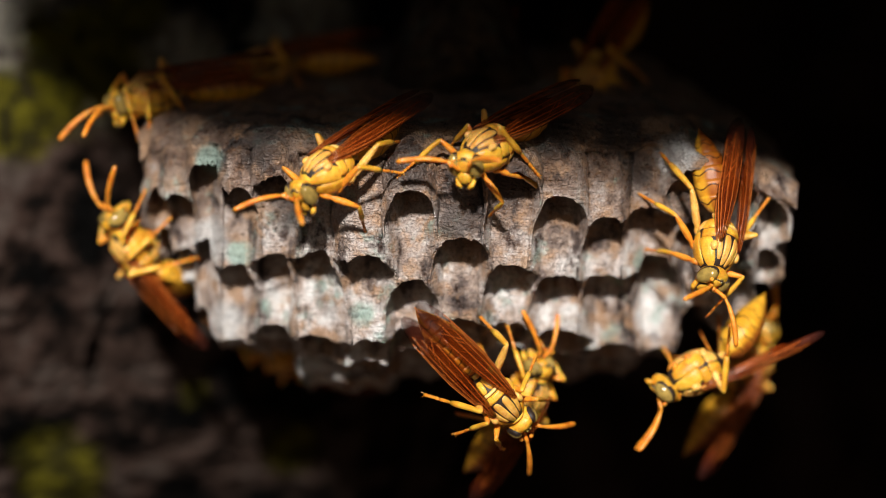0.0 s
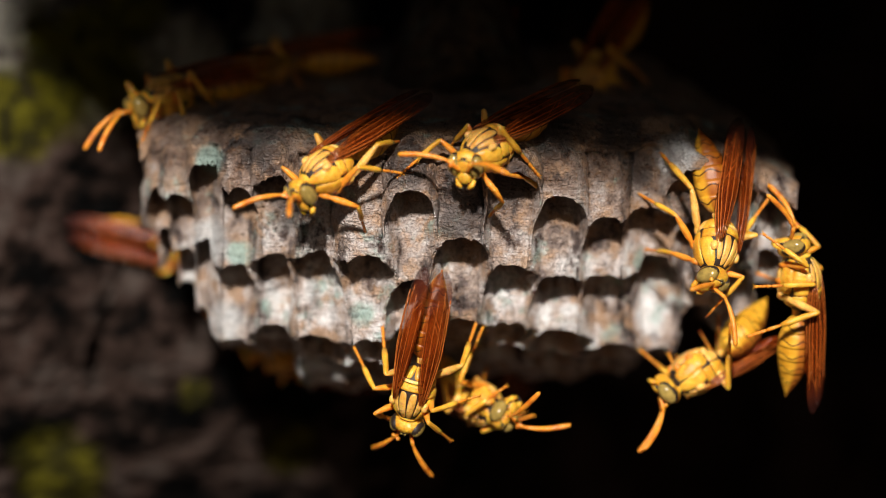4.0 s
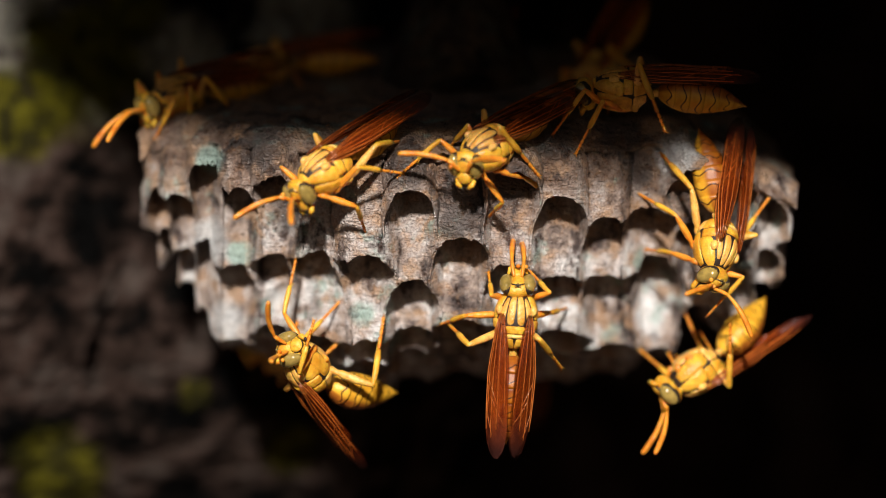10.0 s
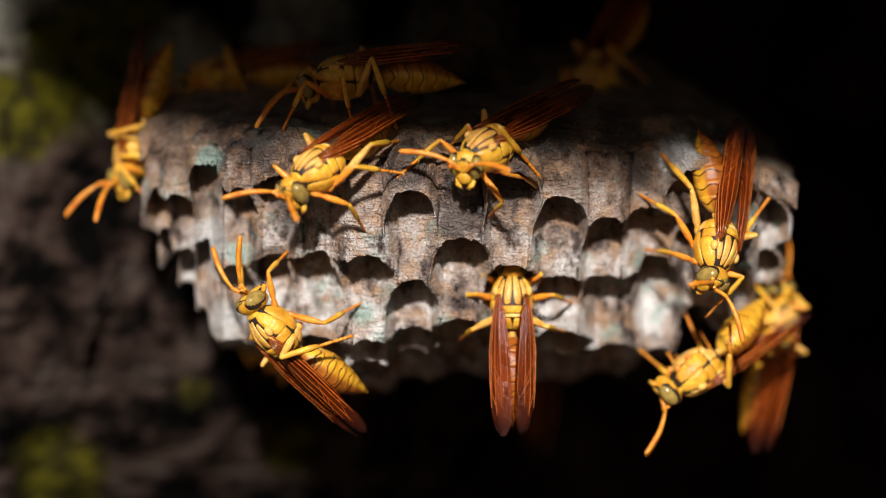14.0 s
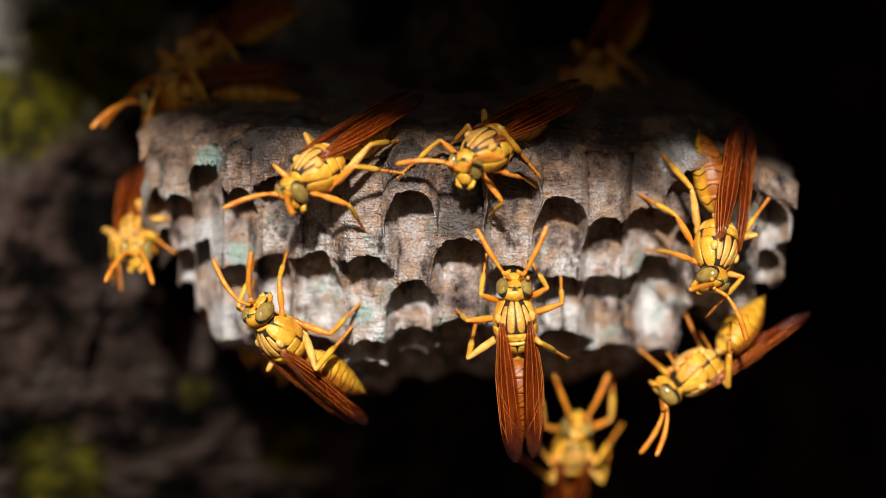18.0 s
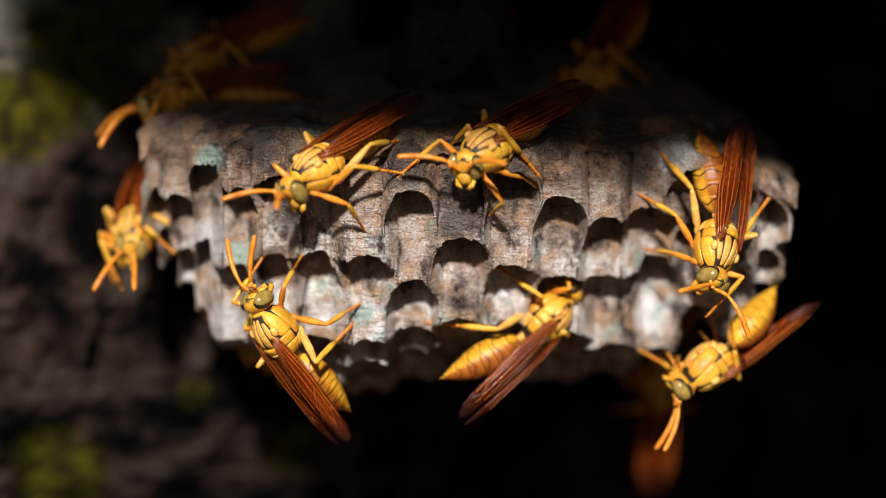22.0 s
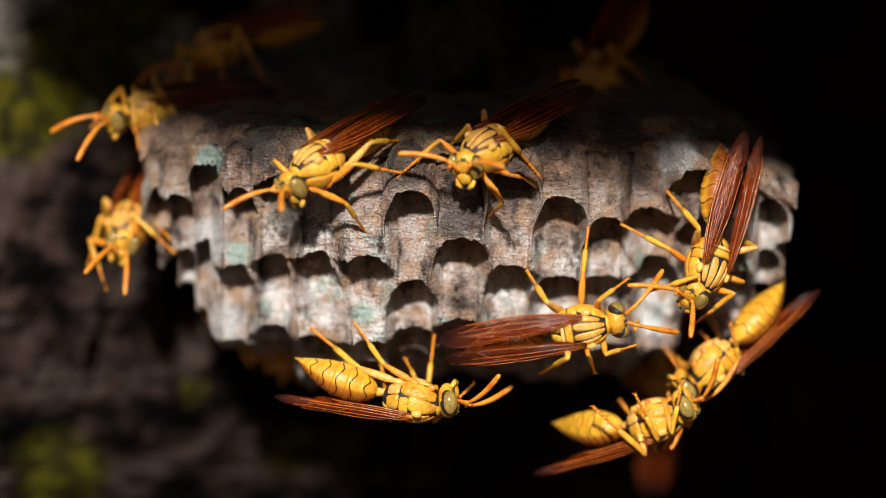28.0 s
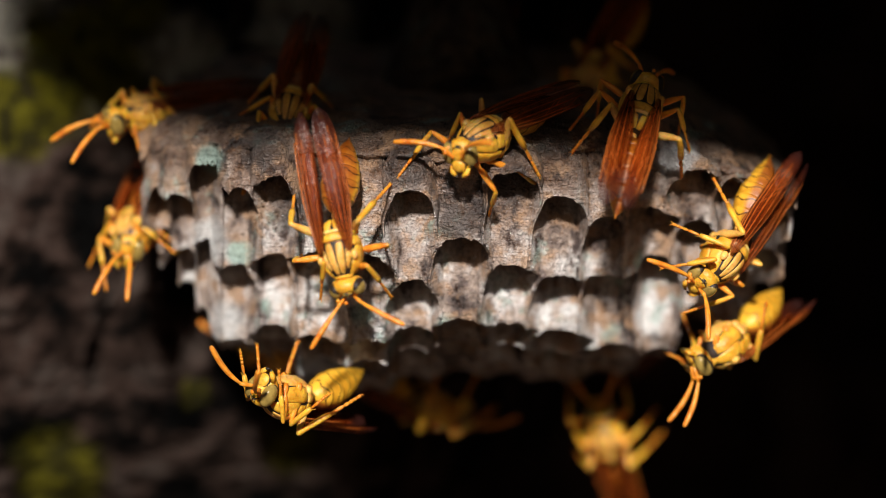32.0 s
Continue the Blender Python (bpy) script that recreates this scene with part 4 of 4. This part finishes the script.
        (30.6, 21.62, 0, 6.55, 42.6, 0.2, -7.0, 0.0, 0.0, 0, 0, 0),
        (31.2, 21.55, 0, 12.89, 66.7, -33.3, -6.7, 0.2, -14.2, 0, 0, 0),
        (31.6, 21.74, 1, 14.31, 78.0, -28.0, -5.0, 0.0, 0.0, 0, 0, 0),
        (32, 21.47, 2, 15.16, 72.3, -35.0, -1.1, 3.5, -1.2, 0, 0, 0),
    ],
    "L": [
        (0, -35.87, 20, 0.21, 128.9, 23.0, 65.6, -33.7, -14.3, 0, 0, 0),
        (1, -36.39, 20, 0.54, 128.3, 23.0, 65.5, -33.4, -14.9, 0, 0, 0),
        (2, -37.04, 20, 1.52, 126.3, 22.5, 65.6, -31.3, -14.5, 0, 0, 0),
        (2.4, -36.3, 27, 0.4, 60.0, 10.0, 50.0, 0.0, 0.0, 0, 0, 0),
        (3, -34.0, 40, -0.5, -15.0, 5.0, 0.0, 0.0, 0.0, 0, 0, 0),
        (5.5, -29.0, 45, 0.5, -8.0, 0.0, -60.0, 0.0, 0.0, 0, 0, 0),
        (9, -28.0, 45, 1.5, 4.0, 0.0, -70.0, 0.0, 0.0, 0, 0, 0),
        (12, -12.47, 66, -0.68, 10.0, 0.0, -70.0, 0.0, 0.0, 0, 0, 0),
        (32, -12.47, 66, -0.68, 10.0, 0.0, -70.0, 0.0, 0.0, 0, 0, 0),
    ],
    "T": [
        (0, -33.97, 20, 17.87, 189.9, 8.6, -58.7, 0, 0, 30, -12, 22),
        (2, -33.97, 20, 17.87, 189.9, 8.6, -58.7, 0, 0, 30, -12, 22),
        (3, -32.64, 20, 17.78, 195.3, 28, -61.6, 0, 0, 10, -5, 20),
        (5.5, -30.51, 18, 17.63, 197.5, 36.2, -52.9, 0, 0, 3, -3, 28),
        (12, -30.52, 18, 17.63, 197.4, 36.2, -53.1, 0, 0, 3, -3, 27),
        (13, -31.31, 18, 17.85, 197.3, 38, -58.1, 0, 0, 1, -2, 22),
        (13.5, -32.78, 20, 17.8, 215, 10, -60, 0, 0, 17, -29, 9),
        (14, -35.99, 22, 11.31, 258, 0, -75, 0, 0, 31, -62, -31),
        (14.5, -36.18, 32, 6.91, 265, 10, -75, 0, 0, 23, -66, -35),
        (16.5, -37.9, 24, 6.06, 250, 40, -60, 0, 0, 15, -15, -35),
        (17, -37.57, 23, 4.71, 262, 45, -55, 0, 0, 6, -19, -35),
        (18, -35.65, 22, 1.39, 275, 60, -30, 0, 0, 5, -29, -35),
        (20, -35.79, 22, 2.38, 268, 60, -30, 0, 0, -1, -19, -35),
        (23, -36.12, 22, 2.05, 262, 60, -30, 0, 0, 2, -16, -35),
        (28, -36.78, 22, 2.71, 255, 60, -30, 0, 0, 4, -13, -34),
        (32, -36.25, 22, 2.05, 262, 60, -30, 0, 0, 2, -16, -35),
    ],
    "U": [
        (0, -21.62, 34, 22.10, 190.0, 0.0, -80.0, 0.0, 0.0, 0, 0, 0),
        (13, -21.62, 34, 22.10, 190.0, 0.0, -80.0, 0.0, 0.0, 0, 0, 0),
        (14.5, -29.77, 26, 19.51, 188.0, 0.0, -75.0, 0.0, 0.0, 0, 0, 0),
        (18, -30.36, 22, 18.26, 184.0, 0.0, -75.0, 0.0, 0.0, 0, 0, 0),
        (23, -30.69, 22, 17.60, 187.0, 5.0, -75.0, 0.0, 0.0, 0, 0, 0),
        (25.5, -32.46, 20, 17.15, 195.0, 10.0, -65.0, 0.0, 0.0, 0, 0, 0),
        (27.5, -33.97, 19, 15.98, 186.7, 27.0, -59.3, 0.0, 0.0, 0, 0, 0),
        (32, -34.08, 19, 15.67, 188.0, 25.8, -58.4, 0.0, 0.0, 0, 0, 0),
    ],
    "P": [
        (0, 37.10, 30, -13.52, 60.0, 0.0, -70.0, 0.0, 0.0, 0, 0, 0),
        (1, 37.32, 20, -8.80, 65.0, 5.0, -70.0, 0.0, 0.0, 0, 0, 0),
        (2, 39.6, 12, -6.6, 62.0, 5.0, -70.0, 0.0, 0.0, 0, 0, 0),
        (3, 39.6, 9, -4.7, 88.0, 15.0, -70.0, 0.0, 0.0, 0, 0, 0),
        (5.5, 40.1, 8, -1.8, 98.0, 20.0, -70.0, 0.0, 0.0, 0, 0, 0),
        (6, 40.7, 8, -2.1, 95.0, 20.0, -70.0, 0.0, 0.0, 0, 0, 0),
        (7, 41.59, 9, 3.98, 92.7, 35.6, -75.8, 4.6, -7.8, 0, 0, 0),
        (7.5, 39.50, 4, 8.14, 120.0, 15.0, -65.0, 0.0, 0.0, 0, 0, 0),
        (8, 34.34, -3, 13.39, 139.9, 13.4, -74.9, 12.1, -21.6, 0, 0, 0),
        (8.5, 30.74, -2, 15.25, 165.0, 0.0, -75.0, 0.0, 0.0, 0, 0, 0),
        (9, 26.73, 4, 16.45, 164.3, 6.7, -70.2, 27.6, -7.9, 0, 0, 0),
        (10, 19.77, 6, 17.70, 178.0, 0.0, -75.0, 0.0, 0.0, 0, 0, 0),
        (11, 13.54, 0, 17.72, 177.1, 13.8, -75.5, 5.1, -9.0, 0, 0, 0),
        (12, 4.10, -1, 17.80, 186.7, 9.9, -74.8, 0.8, -10.8, 0, 0, 0),
        (13, -0.01, -4, 17.14, 199.0, 27.3, -61.8, -8.5, -8.0, 0, 0, 0),
        (13.5, -3.58, -2, 18.59, 190.0, 15.0, -70.0, 0.0, 0.0, 0, 0, 0),
        (14, -11.11, 8, 19.13, 186.9, 6.2, -79.0, 5.9, -4.3, 0, 0, 0),
        (14.5, -16.25, 20, 21.43, 180.8, 6.4, -75.8, 32.0, -6.1, 0, 0, 0),
        (16.5, -27.79, 30, 23.51, 212.0, 15.0, -50.0, 0.0, 0.0, 0, 0, 0),
        (18, -29.15, 30, 23.51, 210.0, 10.0, -50.0, 0.0, 0.0, 0, 0, 0),
        (20, -26.77, 30, 23.51, 205.0, 10.0, -60.0, 0.0, 0.0, 0, 0, 0),
        (21.5, -28.13, 30, 22.83, 208.0, 10.0, -55.0, 0.0, 0.0, 0, 0, 0),
        (23, -29.83, 30, 22.83, 205.0, 10.0, -60.0, 0.0, 0.0, 0, 0, 0),
        (28, -27.29, 32, 24.35, 200.0, 10.0, -60.0, 0.0, 0.0, 0, 0, 0),
        (30.6, -26.43, 30, 23.85, 205.0, 10.0, -60.0, 0.0, 0.0, 0, 0, 0),
        (31.2, -25.75, 26, 21.19, 245.0, 20.0, -20.0, 0.0, 0.0, 0, 0, 0),
        (32, -17.30, 12, 15.52, 259.3, 44.4, 0.8, 0.0, 0.0, 0, 0, 0),
    ],
    "G": [
        (0, -6.39, 66, -2.97, 0.0, 0.0, -85.0, 0.0, 0.0, 0, 0, 0),
        (22, -28.34, 56, -5.83, -40.0, 0.0, -85.0, 0.0, 0.0, 0, 0, 0),
        (22.5, -30.71, 32, -9.85, -60.0, 20.0, -70.0, 0.0, 0.0, 0, 0, 0),
        (23, -30.23, 34, -11.29, -60.0, 30.0, -70.0, 0.0, 0.0, 0, 0, 0),
        (24, -27.02, 29, -13.48, -40.0, 35.0, -75.0, 0.0, 0.0, 0, 0, 0),
        (24.5, -22.29, 16, -16.14, -20.0, 20.0, -85.0, 0.0, 0.0, 0, 0, 0),
        (25, -14.69, 12, -17.77, -4.7, 12.7, -83.7, 4.7, -8.7, 0, 0, 0),
        (25.5, 1.23, 14, -22.21, -17.7, 34.6, -105.4, -14.3, 4.6, 0, 0, 0),
        (27.5, 18.71, 9, -18.87, 28.5, 44.2, -96.7, 12.2, 3.1, 0, 0, 0),
        (28, 23.65, 9, -19.22, 18.5, 20.9, -84.5, 19.3, -8.7, 0, 0, 0),
        (28.5, 20.89, 8, -21.00, 0.1, 14.0, -78.1, 24.8, -9.5, 0, 0, 0),
        (29, 21.37, 8, -18.31, 8.9, 9.0, -76.6, 16.8, -19.6, 0, 0, 0),
        (29.6, 20.42, 8, -20.08, 2.7, 6.9, -80.9, 1.0, -15.9, 0, 0, 0),
        (30, 11.01, 6, -16.23, 94.2, 52.5, -2.1, 0.0, 0.0, 0, 0, 0),
        (30.3, 9.13, 6, -15.57, 100.0, 15.0, 10.0, 0.0, 0.0, 0, 0, 0),
        (30.6, 5.94, 6, -14.52, 153.9, 30.2, 53.8, -18.1, -13.7, 0, 0, 0),
        (31.2, -4.96, 5, -16.96, 190.1, 21.2, 85.0, -1.2, -9.1, 0, 0, 0),
        (31.6, -11.47, 5, -16.77, 185.0, 5.0, 80.0, 0.0, 0.0, 0, 0, 0),
        (32, -17.27, 5, -16.41, 168.3, 49.4, 104.0, -12.4, -12.8, 0, 0, 0),
    ],
    "Q": [
        (0, 8.82, 66, -4.49, 90.0, 0.0, 0.0, 0.0, 0.0, 0, 0, 0),
        (17, 12.75, 50, -12.97, 90.0, 0.0, 0.0, 0.0, 0.0, 0, 0, 0),
        (17.5, 15.6, 32, -23.9, 85.0, 40.0, -10.0, 0.0, 0.0, 0, 0, 0),
        (18, 15.5, 30, -24.4, 82.0, 50.0, -10.0, 0.0, 0.0, 0, 0, 0),
        (19, 17.1, 30, -23.7, 75.0, 45.0, -10.0, 0.0, 0.0, 0, 0, 0),
        (19.5, 16.07, 44, -24.81, 170.0, 10.0, 60.0, 0.0, 0.0, 0, 0, 0),
        (20, 12.67, 48, -24.05, 175.0, 0.0, 80.0, 0.0, 0.0, 0, 0, 0),
        (21, 21.45, 50, -22.39, 60.0, 30.0, -40.0, 0.0, 0.0, 0, 0, 0),
        (21.5, 27.99, 52, -17.79, 88.0, 25.0, 0.0, 0.0, 0.0, 0, 0, 0),
        (28, 27.99, 52, -17.79, 88.0, 25.0, 0.0, 0.0, 0.0, 0, 0, 0),
        (30, 23.33, 46, -21.75, 105.0, 40.0, 20.0, 0.0, 0.0, 0, 0, 0),
        (30.6, 23.33, 46, -22.47, 110.0, 40.0, 20.0, 0.0, 0.0, 0, 0, 0),
        (31.2, 21.40, 44, -23.39, 120.0, 40.0, 20.0, 0.0, 0.0, 0, 0, 0),
        (32, 20.69, 44, -23.75, 110.0, 40.0, 20.0, 0.0, 0.0, 0, 0, 0),
    ],
    "R": [
        (0, -19.40, 37, -13.00, 165.0, 35.0, 75.0, 0.0, 0.0, 0, 0, 0),
        (32, -19.40, 37, -13.00, 165.0, 35.0, 75.0, 0.0, 0.0, 0, 0, 0),
    ],
    "S": [
        (0, -13.99, 66, -0.68, -70.0, 0.0, -80.0, 0.0, 0.0, 0, 0, 0),
        (3.5, -13.99, 66, -0.68, -70.0, 0.0, -80.0, 0.0, 0.0, 0, 0, 0),
        (5.5, -27.0, 42, -9.2, -60.0, 20.0, -75.0, 0.0, 0.0, 0, 0, 0),
        (7, -23.0, 42, -12.8, -35.0, 10.0, -85.0, 0.0, 0.0, 0, 0, 0),
        (8, -21.0, 44, -14.15, -20.0, 0.0, -85.0, 0.0, 0.0, 0, 0, 0),
        (9, -10.95, 66, -0.68, -10.0, 0.0, -85.0, 0.0, 0.0, 0, 0, 0),
        (10.5, 31.26, 62, -5.94, 60.0, 0.0, -60.0, 0.0, 0.0, 0, 0, 0),
        (11.5, 39.99, 42, -8.41, 90.0, 0.0, -50.0, 0.0, 0.0, 0, 0, 0),
        (12.3, 39.13, 26, -9.45, 79.0, 12.4, -46.0, 0.0, 0.0, 0, 0, 0),
        (14, 39.38, 26, -8.98, 79.2, 8.6, -44.1, 0.0, 0.0, 0, 0, 0),
        (14.5, 39.37, 26, -8.09, 87.4, 13.6, -47.9, 0.0, 0.0, 0, 0, 0),
        (15.5, 40.95, 44, -6.33, 80.0, 0.0, -50.0, 0.0, 0.0, 0, 0, 0),
        (16.5, 31.64, 66, -4.49, 60.0, 0.0, -60.0, 0.0, 0.0, 0, 0, 0),
        (32, 31.64, 66, -4.49, 60.0, 0.0, -60.0, 0.0, 0.0, 0, 0, 0),
    ],
    "K": [
        (0, -0.96, 32, 20.25, 220.0, 30.0, -45.0, 0.0, 0.0, 0, 0, 0),
        (32, -0.96, 32, 20.25, 220.0, 30.0, -45.0, 0.0, 0.0, 0, 0, 0),
    ],
    "M": [
        (0, 18.54, 32, 20.93, 240.0, 25.0, -40.0, 0.0, 0.0, 0, 0, 0),
        (32, 18.54, 32, 20.93, 240.0, 25.0, -40.0, 0.0, 0.0, 0, 0, 0),
    ],
}
# feet that stay put for a while: from, to, leg pair, side, place in mm
HOLDS = {
    "A": [
        (0, 29.5, 0, -1, (-14.5, 2.5, 6.0)),
        (0, 29.5, 2, 1, (-4.0, 5.0, 12.0)),
        (0, 29.5, 0, 1, (-8.5, 2.7, 1.9)),
        (0, 29.5, 1, 1, (-4.4, -0.1, 8.2)),
        (0, 29.5, 1, -1, (-13.0, 8.3, 13.8)),
    ],
    "B": [
        (0, 32, 0, 1, (5.0, 4.1, 3.5)),
        (0, 32, 1, 1, (13.7, 8.7, 5.2)),
        (0, 32, 0, -1, (-4.8, 0.0, 7.9)),
    ],
    "C": [
        (0, 27, 0, -1, (22.4, 14.0, 0.1)),
        (0, 27, 1, -1, (21.7, 8.9, 6.3)),
        (0, 27, 2, -1, (23.2, 9.3, 12.1)),
        (0, 27, 1, 1, (37.4, 11.9, 6.3)),
    ],
    "D": [
        (0, 32, 0, -1, (25.8, 15.0, -12.0)),
        (0, 32, 0, 1, (27.0, 17.0, -12.5)),
        (0, 32, 1, -1, (29.5, 16.0, -9.5)),
    ],
    "F": [
        (11, 17, 1, -1, (14.7, 14.3, -6.2)),
        (9, 10.2, 1, -1, (14.4, 14.4, -6.7)),
        (9, 10.2, 1, 1, (-0.5, 9.3, -8.5)),
        (11, 12, 1, 1, (-0.4, 13.9, -10.0)),
        (20.5, 25.5, 1, 1, (6.1, 11.6, -2.0)),
        (20.5, 25.5, 2, 1, (-1.7, 11.4, -8.3)),
        (28.3, 29.1, 2, 1, (4.5, 7.3, -1.7)),
        (28.3, 29.1, 1, 1, (20.7, 10.3, -0.4)),
    ],
    "E": [
        (1, 2, 1, -1, (-3.2, 5.7, -2.7)),
        (1, 2, 2, -1, (1.8, 8.7, -3.1)),
        (8, 8.2, 0, -1, (-20.4, 14.5, -8.4)),
        (8, 8.2, 1, -1, (-15.3, 11.7, -8.0)),
        (7, 8.5, 2, -1, (-7.5, 8.6, -7.9)),
        (9, 12, 1, -1, (-11.7, 10.6, -6.0)),
        (9, 13, 2, -1, (-6.6, 7.9, -7.6)),
        (14, 19.5, 0, -1, (-17.4, 8.4, -0.3)),
        (14, 14.7, 0, 1, (-23.0, 11.5, 0.3)),
        (14, 24.5, 1, -1, (-9.3, 8.6, -6.1)),
        (27.5, 31, 2, 1, (-16.5, 10.8, -7.9)),
        (27.5, 31, 1, 1, (-9.9, 8.7, -8.3)),
        (27.5, 29.2, 0, 1, (-5.7, 16.7, -11.1)),
    ],
}
FEELERS = {"A": (47, 50, 38, 59), "B": (62, 59, 77, 44), "C": (38, 44, 56, 32), "D": (4, 62, 23, 62), "T": (20, 15, 20, 15)}



TUCKED = {"F": ((8.6, 17.2), (20.8, 24.6))}
LABELS = {
    "A": "yellow black-lined paper wasp resting on the nest's sunlit front",
    "B": "yellow black-lined paper wasp facing outward on the nest's rim",
    "C": "yellow paper wasp clinging head down beside open cells",
    "D": "yellow paper wasp hanging head down under the nest's edge",
    "F": "yellow paper wasp with folded rusty wings probing open cells",
    "E": "yellow paper wasp crawling along the nest's lower lips",
    "G": "yellow paper wasp crawling out from behind the nest's underside",
    "P": "yellow paper wasp walking over the top of the nest",
    "K": "yellow paper wasp in deep shade on the nest's roof",
    "M": "yellow paper wasp in deep shade on the nest's roof",
    "T": "yellow paper wasp leaning out over the nest's corner",
    "U": "yellow paper wasp in shade on the nest's roof",
}


def motions():
    tree = nest_tree()
    rng = random.Random(11)
    first = build_wasp()
    herd = {"A": first}
    for key in list(TRACKS)[1:]:
        herd[key] = copy_thing(first, Matrix())
    for key, label in LABELS.items():
        tagged(herd[key], label, "wasp", "wasps on the nest")
    for key, rows in TRACKS.items():
        crawl(herd[key], rows, tree, rng, FEELERS.get(key, (28, 18)), HOLDS.get(key, ()), TUCKED.get(key, ()))


motions()
